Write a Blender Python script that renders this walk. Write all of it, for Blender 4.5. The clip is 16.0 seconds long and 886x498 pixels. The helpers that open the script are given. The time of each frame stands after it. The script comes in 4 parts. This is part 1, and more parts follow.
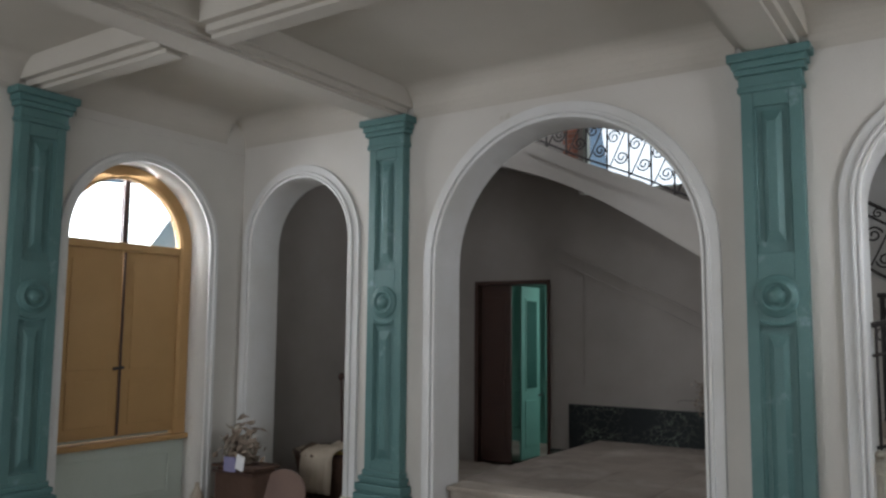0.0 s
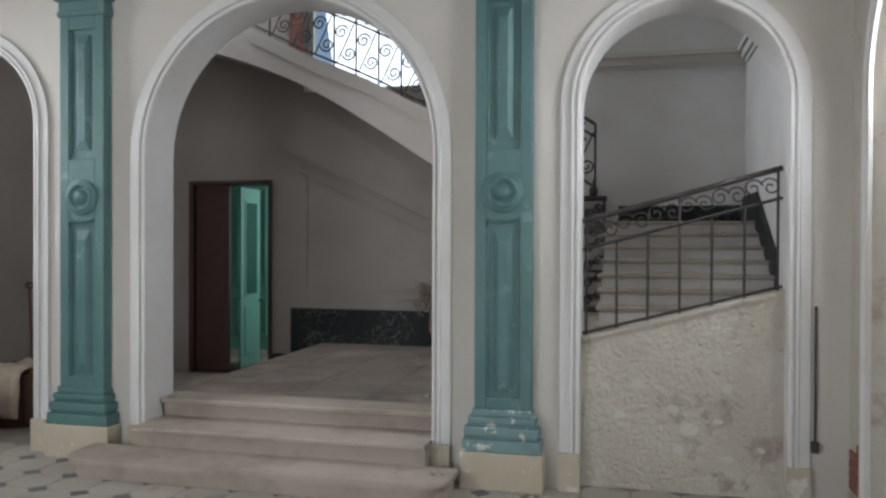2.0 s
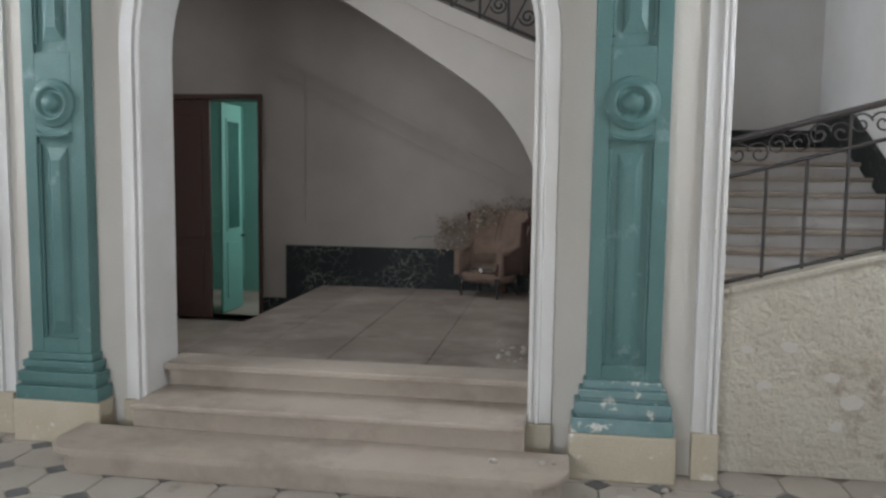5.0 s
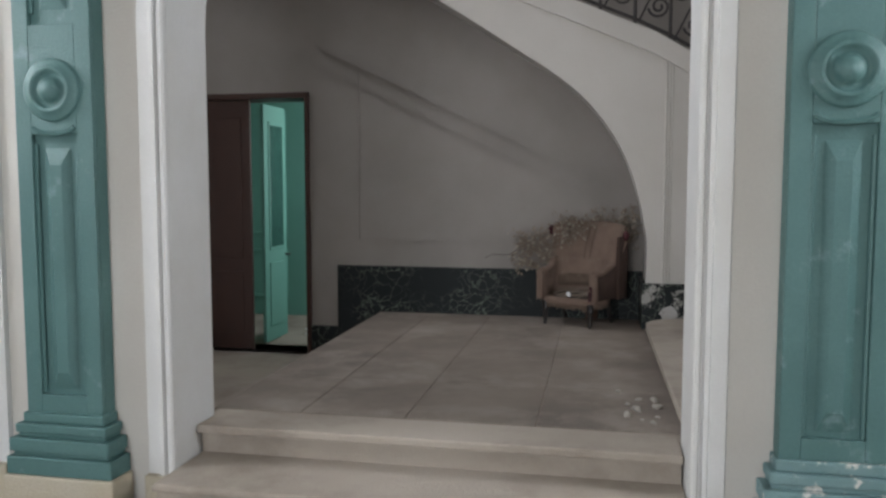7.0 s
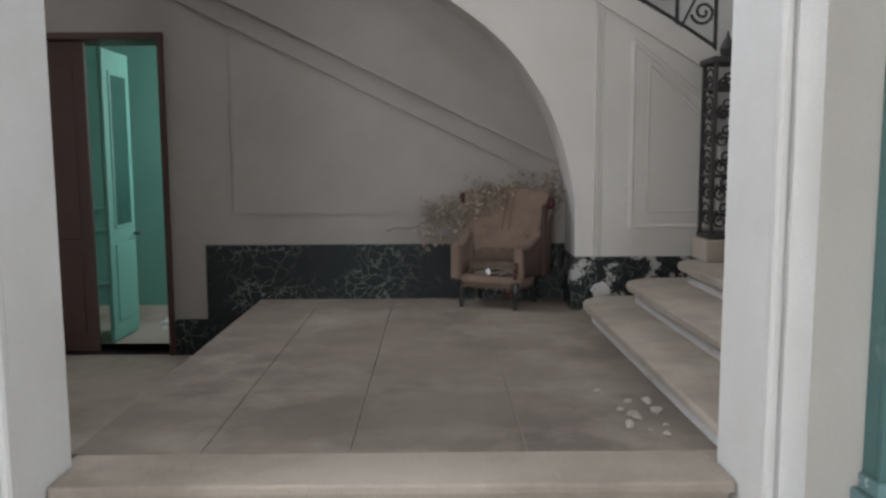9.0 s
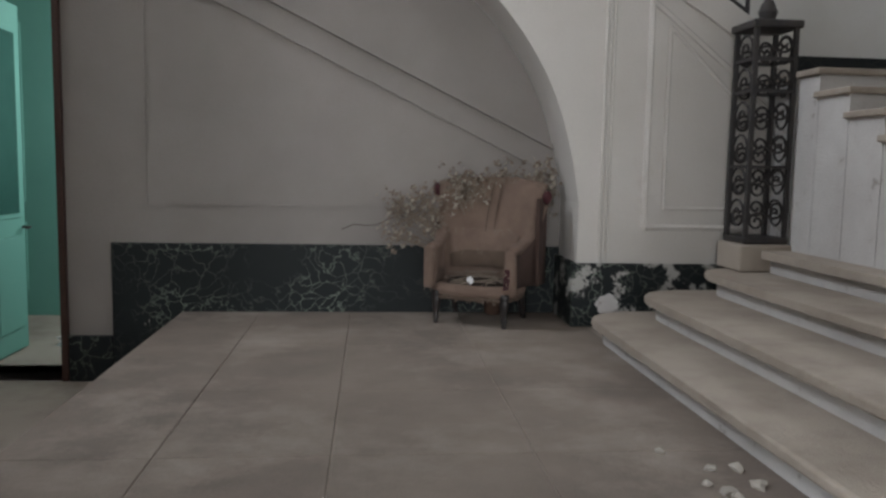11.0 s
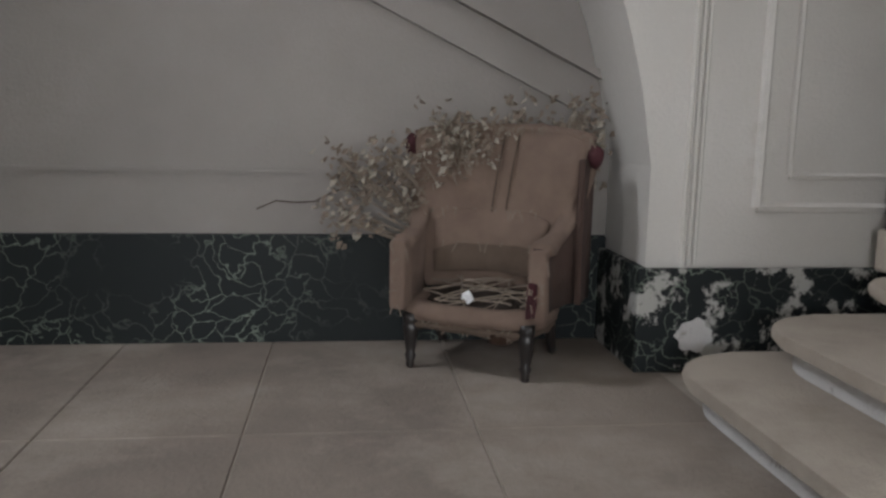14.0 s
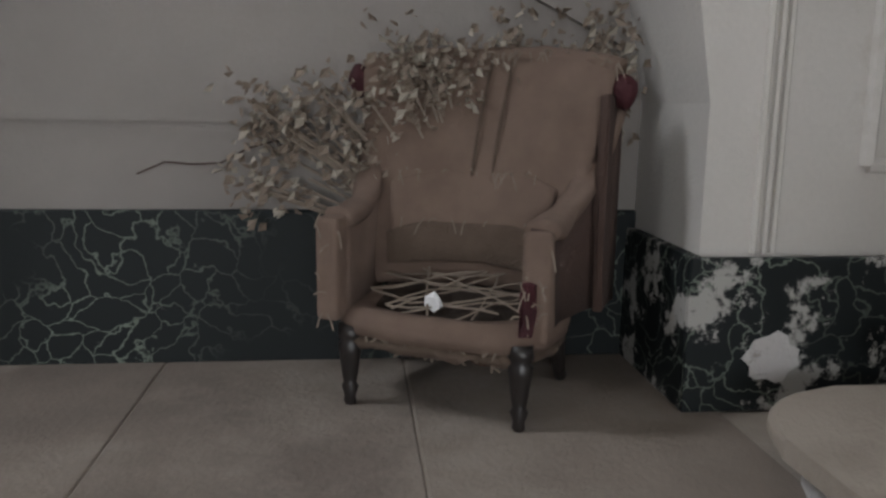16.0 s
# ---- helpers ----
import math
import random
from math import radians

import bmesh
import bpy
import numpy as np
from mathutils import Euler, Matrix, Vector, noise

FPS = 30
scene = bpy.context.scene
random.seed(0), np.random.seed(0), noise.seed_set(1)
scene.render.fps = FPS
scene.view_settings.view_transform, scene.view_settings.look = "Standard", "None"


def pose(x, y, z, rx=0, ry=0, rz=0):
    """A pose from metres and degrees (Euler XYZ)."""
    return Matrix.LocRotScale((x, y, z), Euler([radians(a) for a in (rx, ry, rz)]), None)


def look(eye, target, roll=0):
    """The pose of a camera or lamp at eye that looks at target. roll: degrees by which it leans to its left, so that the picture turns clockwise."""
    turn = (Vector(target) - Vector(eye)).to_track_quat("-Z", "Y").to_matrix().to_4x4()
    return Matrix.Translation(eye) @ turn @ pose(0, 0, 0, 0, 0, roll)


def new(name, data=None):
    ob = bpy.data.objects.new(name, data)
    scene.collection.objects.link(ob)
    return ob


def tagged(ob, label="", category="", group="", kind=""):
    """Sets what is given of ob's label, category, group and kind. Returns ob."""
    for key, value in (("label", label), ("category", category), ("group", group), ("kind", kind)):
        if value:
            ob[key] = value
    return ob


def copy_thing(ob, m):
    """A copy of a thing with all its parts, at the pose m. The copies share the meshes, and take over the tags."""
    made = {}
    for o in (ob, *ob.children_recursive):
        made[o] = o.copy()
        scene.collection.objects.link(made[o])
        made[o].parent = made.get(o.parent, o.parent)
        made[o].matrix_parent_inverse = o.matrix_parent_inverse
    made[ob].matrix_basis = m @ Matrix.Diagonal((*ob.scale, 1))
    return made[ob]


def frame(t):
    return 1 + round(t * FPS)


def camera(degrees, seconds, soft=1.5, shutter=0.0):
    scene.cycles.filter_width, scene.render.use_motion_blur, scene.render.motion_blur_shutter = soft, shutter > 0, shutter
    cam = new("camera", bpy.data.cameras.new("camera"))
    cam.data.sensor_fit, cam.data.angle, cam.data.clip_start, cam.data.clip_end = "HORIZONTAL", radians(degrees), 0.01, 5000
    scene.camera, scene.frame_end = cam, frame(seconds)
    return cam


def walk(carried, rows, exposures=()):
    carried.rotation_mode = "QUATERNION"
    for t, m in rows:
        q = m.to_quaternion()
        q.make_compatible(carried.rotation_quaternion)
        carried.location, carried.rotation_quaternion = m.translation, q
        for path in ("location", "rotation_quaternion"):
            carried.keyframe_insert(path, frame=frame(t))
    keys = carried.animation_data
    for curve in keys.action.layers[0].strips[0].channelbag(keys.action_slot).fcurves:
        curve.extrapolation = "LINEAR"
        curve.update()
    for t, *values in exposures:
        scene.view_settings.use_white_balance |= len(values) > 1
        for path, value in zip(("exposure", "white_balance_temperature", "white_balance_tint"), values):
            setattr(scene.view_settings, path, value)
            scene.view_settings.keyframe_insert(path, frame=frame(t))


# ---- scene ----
cam = camera(58.6, 16.0, soft=2.6)
PATH = [
    (0, look((-0.646, 2.161, 2.076), (-1.757, 3.811, 2.28), 0.5)),
    (0.5, look((-0.58, 2.284, 2.033), (-1.629, 3.982, 2.17), 0.1)),
    (1, look((-0.578, 2.391, 1.998), (-1.555, 4.133, 2.079), 0.3)),
    (1.5, look((-0.713, 2.46, 1.972), (-1.492, 4.301, 2.013), 0.3)),
    (2, look((-0.914, 2.48, 1.965), (-1.381, 4.425, 1.947), 0.2)),
    (2.5, look((-1.05, 2.585, 1.963), (-1.333, 4.564, 1.898), 0.4)),
    (3, look((-1.215, 2.82, 1.947), (-1.289, 4.817, 1.874), 0.2)),
    (3.5, look((-1.417, 2.999, 1.962), (-1.469, 4.994, 1.837), 0.7)),
    (4, look((-1.768, 3.19, 1.965), (-1.973, 5.173, 1.804), 1.2)),
    (6.5, look((-2.776, 4.646, 1.846), (-3.129, 6.604, 1.641), 0.3)),
    (7, look((-2.954, 4.97, 1.863), (-3.342, 6.926, 1.702), -0.0)),
    (7.5, look((-3.234, 5.212, 1.849), (-3.585, 7.175, 1.695), 0.8)),
    (8, look((-3.491, 5.428, 1.832), (-3.686, 7.408, 1.63), 1.0)),
    (8.5, look((-3.599, 5.735, 1.805), (-3.669, 7.721, 1.576), 0.1)),
    (11, look((-3.917, 7.372, 1.571), (-3.732, 9.353, 1.365), 1.1)),
    (11.5, look((-3.874, 7.687, 1.57), (-3.684, 9.668, 1.367), 0.9)),
    (12, look((-3.85, 8.074, 1.52), (-3.646, 10.055, 1.333), 1.1)),
    (12.5, look((-3.807, 8.484, 1.473), (-3.6, 10.465, 1.288), 1.1)),
    (13, look((-3.791, 8.892, 1.482), (-3.57, 10.867, 1.258), 1.3)),
    (13.5, look((-3.764, 9.233, 1.515), (-3.535, 11.2, 1.236), 1.3)),
    (14, look((-3.718, 9.555, 1.509), (-3.478, 11.515, 1.191), 1.2)),
    (14.5, look((-3.673, 9.848, 1.425), (-3.417, 11.808, 1.117), 1.4)),
    (15, look((-3.60, 10.15, 1.415), (-3.344, 12.107, 1.075), 1.7)),
    (15.5, look((-3.52, 10.385, 1.375), (-3.282, 12.34, 1.002), 1.7)),
    (16, look((-3.44, 10.575, 1.335), (-3.223, 12.542, 0.974), 0.9)),
]
walk(cam, PATH, [(0.0, -0.85), (1.0, -0.6), (2.0, -0.4), (4.0, -0.25), (7.0, -0.1), (8.5, 0.1), (11.0, 0.1), (14.0, 0.2), (16.0, 0.05)])

# ---- light and sky ----
world = bpy.data.worlds.new("sky")
scene.world = world
world.use_nodes = True
sky = world.node_tree.nodes.new("ShaderNodeTexSky")
sky.sky_type = "NISHITA"
sky.sun_disc = False
sky.sun_elevation = radians(40)
sky.sun_rotation = radians(200)
world.node_tree.links.new(sky.outputs[0], world.node_tree.nodes["Background"].inputs[0])
world.node_tree.nodes["Background"].inputs[1].default_value = 0.12


def window_light(eye, target, w, h, watts, colour=(0.91, 0.945, 1.0)):
    d = bpy.data.lights.new("window_daylight", "AREA")
    d.shape, d.size, d.size_y, d.energy, d.color = "RECTANGLE", w, h, watts, colour
    ob = new("window_daylight", d)
    ob.matrix_world = look(eye, target)
    return ob


sun_data = bpy.data.lights.new("sun", "SUN")
sun_data.energy, sun_data.angle, sun_data.color = 0.8, radians(12), (1.0, 0.96, 0.9)
new("sun", sun_data).matrix_world = look((-8, -12, 18), (-4, 6, 0))

window_light((-6.3, -1.35, 2.2), (-5.0, 6, 1.5), 1.6, 3.2, 290)
window_light((-3.7, -1.35, 2.2), (-3.6, 6, 1.5), 1.6, 3.2, 125)
window_light((-1.1, -1.35, 2.2), (-1.6, 6, 1.5), 1.6, 3.2, 50)
window_light((-8.75, 7.45, 3.42), (-6.5, 7.7, 1.2), 1.7, 1.2, 280)
window_light((1.3, 7.45, 3.42), (-0.9, 7.7, 1.2), 1.7, 1.2, 280)
window_light((-3.9, 13.75, 5.7), (-4.0, 7, 3.2), 3.2, 2.9, 70)
# added lamp at an unseen passage window, brightens the stair walls from the left
window_light((-8.7, 12.15, 6.9), (0.4, 12.5, 3.0), 1.4, 2.4, 320)
window_light((-4.95, 14.6, 2.3), (-7.6, 14.9, 1.8), 1.2, 1.8, 40)


# ---- materials ----
def material(name, base, second, scale=3.0, rough=0.7, metal=0.0, bump=0.15, fine=60.0, spread=0.5,
             third=None, third_at=0.62, third_scale=1.3, vary=0.0, edge=0.05):
    m = bpy.data.materials.new(name)
    m.use_nodes = True
    t = m.node_tree
    bsdf = t.nodes["Principled BSDF"]
    coord = t.nodes.new("ShaderNodeTexCoord")
    geo = t.nodes.new("ShaderNodeNewGeometry")

    def fbm(sc, detail=6.0, rgh=0.6):
        n = t.nodes.new("ShaderNodeTexNoise")
        n.inputs["Scale"].default_value, n.inputs["Detail"].default_value, n.inputs["Roughness"].default_value = sc, detail, rgh
        t.links.new(geo.outputs["Position"], n.inputs["Vector"])
        return n.outputs[0]

    def ramp(src, a, b):
        r = t.nodes.new("ShaderNodeMapRange")
        r.inputs[1].default_value, r.inputs[2].default_value = a, b
        t.links.new(src, r.inputs[0])
        return r.outputs[0]

    def mix(fac, a, b):
        x = t.nodes.new("ShaderNodeMix")
        x.data_type = "RGBA"
        t.links.new(fac, x.inputs[0])
        for slot, v in ((6, a), (7, b)):
            if isinstance(v, tuple):
                x.inputs[slot].default_value = (*v, 1)
            else:
                t.links.new(v, x.inputs[slot])
        return x.outputs[2]

    big = ramp(fbm(scale), 0.5 - spread / 2, 0.5 + spread / 2)
    col = mix(big, base, second)
    grain = ramp(fbm(fine, 4.0), 0.3, 0.7)
    dark = tuple(c * 0.8 for c in base)
    soft = t.nodes.new("ShaderNodeMath")
    soft.operation = "MULTIPLY"
    soft.inputs[1].default_value = 0.35
    t.links.new(grain, soft.inputs[0])
    col = mix(soft.outputs[0], col, dark)
    if third:
        patch = ramp(fbm(third_scale, 9.0, 0.68), third_at, third_at + edge)
        col = mix(patch, col, third)
    if vary:
        info = t.nodes.new("ShaderNodeObjectInfo")
        v = ramp(info.outputs["Random"], 0.0, 1.0)
        m2 = t.nodes.new("ShaderNodeMath")
        m2.operation = "MULTIPLY"
        m2.inputs[1].default_value = vary
        t.links.new(v, m2.inputs[0])
        col = mix(m2.outputs[0], col, tuple(c * 0.55 for c in base))
    t.links.new(col, bsdf.inputs["Base Color"])
    bsdf.inputs["Roughness"].default_value, bsdf.inputs["Metallic"].default_value = rough, metal
    if bump:
        b = t.nodes.new("ShaderNodeBump")
        b.inputs["Strength"].default_value, b.inputs["Distance"].default_value = bump, 0.02
        t.links.new(grain, b.inputs["Height"])
        t.links.new(b.outputs[0], bsdf.inputs["Normal"])
    return m


plaster = material("cream_plaster", (0.59, 0.57, 0.535), (0.50, 0.475, 0.435), 0.9, 0.85, bump=0.12, third=(0.40, 0.37, 0.31), third_at=0.66)
jamb_paint = material("white_jamb_paint", (0.68, 0.685, 0.69), (0.56, 0.55, 0.52), 1.4, 0.7, bump=0.1, third=(0.45, 0.42, 0.37), third_at=0.67, third_scale=2.5)
ceiling_paint = material("ceiling_plaster", (0.50, 0.47, 0.42), (0.43, 0.395, 0.345), 0.7, 0.9, bump=0.08)
# plaster darkened to carry the shade beneath the upper flight
shaded_plaster = material("shaded_stair_plaster", (0.295, 0.268, 0.252), (0.22, 0.20, 0.186), 1.1, 0.85, bump=0.12, third=(0.24, 0.21, 0.185), third_at=0.62, edge=0.14)
flight_plaster = material("pale_flight_plaster", (0.60, 0.575, 0.545), (0.50, 0.475, 0.44), 1.0, 0.85, bump=0.12, third=(0.42, 0.385, 0.34), third_at=0.64, edge=0.12)
peeling = material("peeling_plaster", (0.55, 0.53, 0.46), (0.43, 0.39, 0.32), 2.2, 0.9, bump=0.7, fine=24, third=(0.34, 0.29, 0.235), third_at=0.56, third_scale=3.2, edge=0.08)
stained = material("stained_side_plaster", (0.56, 0.53, 0.48), (0.42, 0.385, 0.33), 1.4, 0.9, bump=0.3, fine=36, third=(0.33, 0.27, 0.21), third_at=0.58, third_scale=1.8, edge=0.1)
ochre = material("ochre_plinth_paint", (0.44, 0.385, 0.28), (0.52, 0.48, 0.40), 2.5, 0.85, bump=0.3, third=(0.62, 0.60, 0.56), third_at=0.58, third_scale=4)
teal = material("teal_pilaster_paint", (0.062, 0.145, 0.142), (0.09, 0.188, 0.185), 2.2, 0.55, bump=0.15, third=(0.17, 0.27, 0.275), third_at=0.60, third_scale=5, edge=0.12)
teal_worn = material("worn_teal_paint", (0.12, 0.22, 0.23), (0.20, 0.31, 0.32), 5, 0.6, bump=0.25, third=(0.6, 0.6, 0.57), third_at=0.58, third_scale=9)
stone = material("dusty_step_stone", (0.43, 0.38, 0.325), (0.34, 0.29, 0.245), 1.2, 0.85, bump=0.25, third=(0.22, 0.18, 0.15), third_at=0.46, third_scale=1.1, edge=0.25)
slab_stone = material("dusty_landing_stone", (0.30, 0.25, 0.212), (0.11, 0.088, 0.075), 1.3, 0.8, bump=0.2, third=(0.36, 0.312, 0.27), third_at=0.48, third_scale=1.6, vary=0.2, edge=0.24)
riser_paint = material("white_riser_paint", (0.62, 0.61, 0.60), (0.45, 0.43, 0.42), 3, 0.8, bump=0.3, third=(0.33, 0.30, 0.28), third_at=0.62, third_scale=6)
tile_white = material("cream_floor_tile", (0.45, 0.42, 0.37), (0.34, 0.30, 0.26), 1.1, 0.75, bump=0.1, vary=0.3, third=(0.22, 0.19, 0.165), third_at=0.56, third_scale=2.2, edge=0.15)
tile_dark = material("slate_floor_tile", (0.11, 0.12, 0.13), (0.19, 0.18, 0.17), 4, 0.7, bump=0.1, vary=0.3)
grout = material("dirty_grout", (0.27, 0.24, 0.20), (0.20, 0.17, 0.15), 3, 0.95, bump=0.3)
wood_ochre = material("ochre_shutter_wood", (0.42, 0.25, 0.10), (0.36, 0.205, 0.075), 1.6, 0.6, bump=0.1)
wood_dark = material("dark_brown_wood", (0.055, 0.022, 0.014), (0.035, 0.014, 0.010), 3, 0.5, bump=0.15)
iron = material("wrought_iron", (0.035, 0.035, 0.038), (0.07, 0.06, 0.055), 12, 0.6, metal=0.4, bump=0.2)
green_room = material("sea_green_paint", (0.17, 0.42, 0.34), (0.13, 0.34, 0.28), 1.5, 0.6, bump=0.1)
dark_green = material("dark_green_pane", (0.02, 0.075, 0.06), (0.03, 0.10, 0.08), 2, 0.2, bump=0.03)
pale_green = material("pale_green_paint", (0.48, 0.53, 0.47), (0.42, 0.46, 0.41), 1.5, 0.7, bump=0.1)
burlap = material("brown_burlap", (0.255, 0.18, 0.14), (0.165, 0.11, 0.085), 7, 0.95, bump=0.6, fine=220)
horsehair = material("dark_horsehair", (0.07, 0.048, 0.036), (0.035, 0.024, 0.018), 14, 0.95, bump=0.8, fine=120)
burlap_dark = material("frayed_burlap", (0.17, 0.12, 0.09), (0.10, 0.07, 0.05), 9, 0.95, bump=0.7, fine=160)
velvet = material("red_velvet", (0.06, 0.008, 0.013), (0.03, 0.004, 0.007), 12, 0.8, bump=0.3)
velvet_brown = material("faded_side_cloth", (0.075, 0.045, 0.035), (0.05, 0.03, 0.025), 6, 0.9, bump=0.3)
black_wood = material("black_lacquered_wood", (0.012, 0.010, 0.010), (0.025, 0.02, 0.018), 9, 0.35, bump=0.05)
twine = material("pale_twine", (0.27, 0.22, 0.175), (0.18, 0.14, 0.11), 30, 0.9, bump=0.2)
dry_leaf = material("dried_petal", (0.30, 0.24, 0.19), (0.20, 0.155, 0.12), 14, 0.9, bump=0.1, vary=0.3)
pale_petal = material("pale_dried_petal", (0.42, 0.38, 0.32), (0.30, 0.26, 0.21), 14, 0.9, bump=0.1)
cloth = material("dirty_beige_cloth", (0.45, 0.39, 0.31), (0.34, 0.28, 0.22), 4, 0.95, bump=0.4, fine=120)
wicker = material("dark_wicker", (0.07, 0.035, 0.022), (0.11, 0.06, 0.04), 20, 0.8, bump=0.6, fine=90)
paper = material("white_paper", (0.75, 0.75, 0.76), (0.66, 0.66, 0.68), 6, 0.8, bump=0.05)
blue_paper = material("lilac_paper", (0.25, 0.24, 0.40), (0.18, 0.17, 0.30), 6, 0.8, bump=0.05)
yellow_cloth = material("mustard_cloth", (0.45, 0.33, 0.06), (0.36, 0.25, 0.05), 8, 0.9, bump=0.2)
brick_red = material("bare_brick", (0.32, 0.13, 0.085), (0.24, 0.10, 0.07), 5, 0.9, bump=0.5, fine=40, vary=0.4)
rubble = material("plaster_rubble", (0.55, 0.52, 0.47), (0.40, 0.36, 0.31), 20, 0.95, bump=0.5, vary=0.5)


def marble_material():
    m = bpy.data.materials.new("black_green_marble")
    m.use_nodes = True
    t = m.node_tree
    bsdf = t.nodes["Principled BSDF"]
    geo = t.nodes.new("ShaderNodeNewGeometry")
    warp = t.nodes.new("ShaderNodeTexNoise")
    warp.inputs["Scale"].default_value, warp.inputs["Detail"].default_value = 3.0, 5
    t.links.new(geo.outputs["Position"], warp.inputs["Vector"])
    add = t.nodes.new("ShaderNodeMixRGB")
    add.blend_type, add.inputs[0].default_value = "ADD", 0.6
    t.links.new(geo.outputs["Position"], add.inputs[1])
    t.links.new(warp.outputs["Color"], add.inputs[2])
    vor = t.nodes.new("ShaderNodeTexVoronoi")
    vor.feature = "DISTANCE_TO_EDGE"
    vor.inputs["Scale"].default_value = 8.5
    t.links.new(add.outputs[0], vor.inputs["Vector"])
    vein = t.nodes.new("ShaderNodeMapRange")
    vein.inputs[1].default_value, vein.inputs[2].default_value, vein.inputs[3].default_value, vein.inputs[4].default_value = 0.0, 0.042, 1, 0
    t.links.new(vor.outputs["Distance"], vein.inputs[0])
    area = t.nodes.new("ShaderNodeTexNoise")
    area.inputs["Scale"].default_value = 1.7
    t.links.new(geo.outputs["Position"], area.inputs["Vector"])
    where = t.nodes.new("ShaderNodeMapRange")
    where.inputs[1].default_value, where.inputs[2].default_value = 0.34, 0.60
    t.links.new(area.outputs[0], where.inputs[0])
    mul = t.nodes.new("ShaderNodeMath")
    mul.operation = "MULTIPLY"
    t.links.new(vein.outputs[0], mul.inputs[0])
    t.links.new(where.outputs[0], mul.inputs[1])
    c1 = t.nodes.new("ShaderNodeMix")
    c1.data_type = "RGBA"
    c1.inputs[6].default_value, c1.inputs[7].default_value = (0.010, 0.013, 0.014, 1), (0.17, 0.20, 0.165, 1)
    t.links.new(mul.outputs[0], c1.inputs[0])
    chip = t.nodes.new("ShaderNodeTexNoise")
    chip.inputs["Scale"].default_value, chip.inputs["Detail"].default_value, chip.inputs["Roughness"].default_value = 5.5, 8, 0.7
    t.links.new(geo.outputs["Position"], chip.inputs["Vector"])
    lim = t.nodes.new("ShaderNodeMapRange")
    lim.inputs[1].default_value, lim.inputs[2].default_value = 0.67, 0.70
    t.links.new(chip.outputs[0], lim.inputs[0])
    c2 = t.nodes.new("ShaderNodeMix")
    c2.data_type = "RGBA"
    c2.inputs[7].default_value = (0.36, 0.35, 0.33, 1)
    t.links.new(lim.outputs[0], c2.inputs[0])
    t.links.new(c1.outputs[2], c2.inputs[6])
    t.links.new(c2.outputs[2], bsdf.inputs["Base Color"])
    bsdf.inputs["Roughness"].default_value = 0.6
    bsdf.inputs["Specular IOR Level"].default_value = 0.25
    return m, lim


marble, _ = marble_material()
marble_flaked, flake = marble_material()
marble_flaked.name = "flaking_black_marble"
flake.inputs[1].default_value, flake.inputs[2].default_value = 0.53, 0.57

glass = bpy.data.materials.new("window_glass")
glass.use_nodes = True
gb = glass.node_tree.nodes["Principled BSDF"]
gb.inputs["Transmission Weight"].default_value, gb.inputs["Roughness"].default_value = 1.0, 0.05
gb.inputs["Base Color"].default_value = (0.95, 0.97, 0.97, 1)


# ---- mesh helpers ----
def link_bm(name, bm, mat, smooth=False):
    bmesh.ops.recalc_face_normals(bm, faces=bm.faces[:])
    me = bpy.data.meshes.new(name)
    bm.to_mesh(me)
    bm.free()
    me.materials.append(mat)
    if smooth:
        for p in me.polygons:
            p.use_smooth = True
    return new(name, me)


def part(name, bm, mat, parent=None, label="", smooth=False):
    ob = link_bm(name, bm, mat, smooth)
    if parent:
        ob.parent = parent
        ob.matrix_parent_inverse = parent.matrix_world.inverted()
    if label:
        tagged(ob, label)
    return ob


def holder(name, x, y, z, label, category, group="", kind=""):
    ob = new(name)
    ob.matrix_world = pose(x, y, z)
    ob.empty_display_size = 0.1
    bpy.context.view_layer.update()
    return tagged(ob, label, category, group, kind)


def box(bm, x0, x1, y0, y1, z0, z1, bevel=0.0):
    r = bmesh.ops.create_cube(bm, size=1)
    for v in r["verts"]:
        v.co = Vector((x0 + (v.co.x + 0.5) * (x1 - x0), y0 + (v.co.y + 0.5) * (y1 - y0), z0 + (v.co.z + 0.5) * (z1 - z0)))
    if bevel:
        es = list({e for v in r["verts"] for e in v.link_edges})
        bmesh.ops.bevel(bm, geom=es, offset=bevel, segments=2, profile=0.5, affect="EDGES")
    return bm


def boxed(*a, bevel=0.0):
    return box(bmesh.new(), *a, bevel=bevel)


def prism(bm, pts, axis, a, b):
    """A closed outline pushed along an axis from a to b; pts are the other two coordinates in order."""
    def at(p, d):
        return {"x": (d, p[0], p[1]), "y": (p[0], d, p[1]), "z": (p[0], p[1], d)}[axis]
    lo = [bm.verts.new(at(p, a)) for p in pts]
    hi = [bm.verts.new(at(p, b)) for p in pts]
    bm.faces.new(lo)
    bm.faces.new(hi[::-1])
    n = len(pts)
    for i in range(n):
        bm.faces.new((lo[i], lo[(i + 1) % n], hi[(i + 1) % n], hi[i]))
    return bm


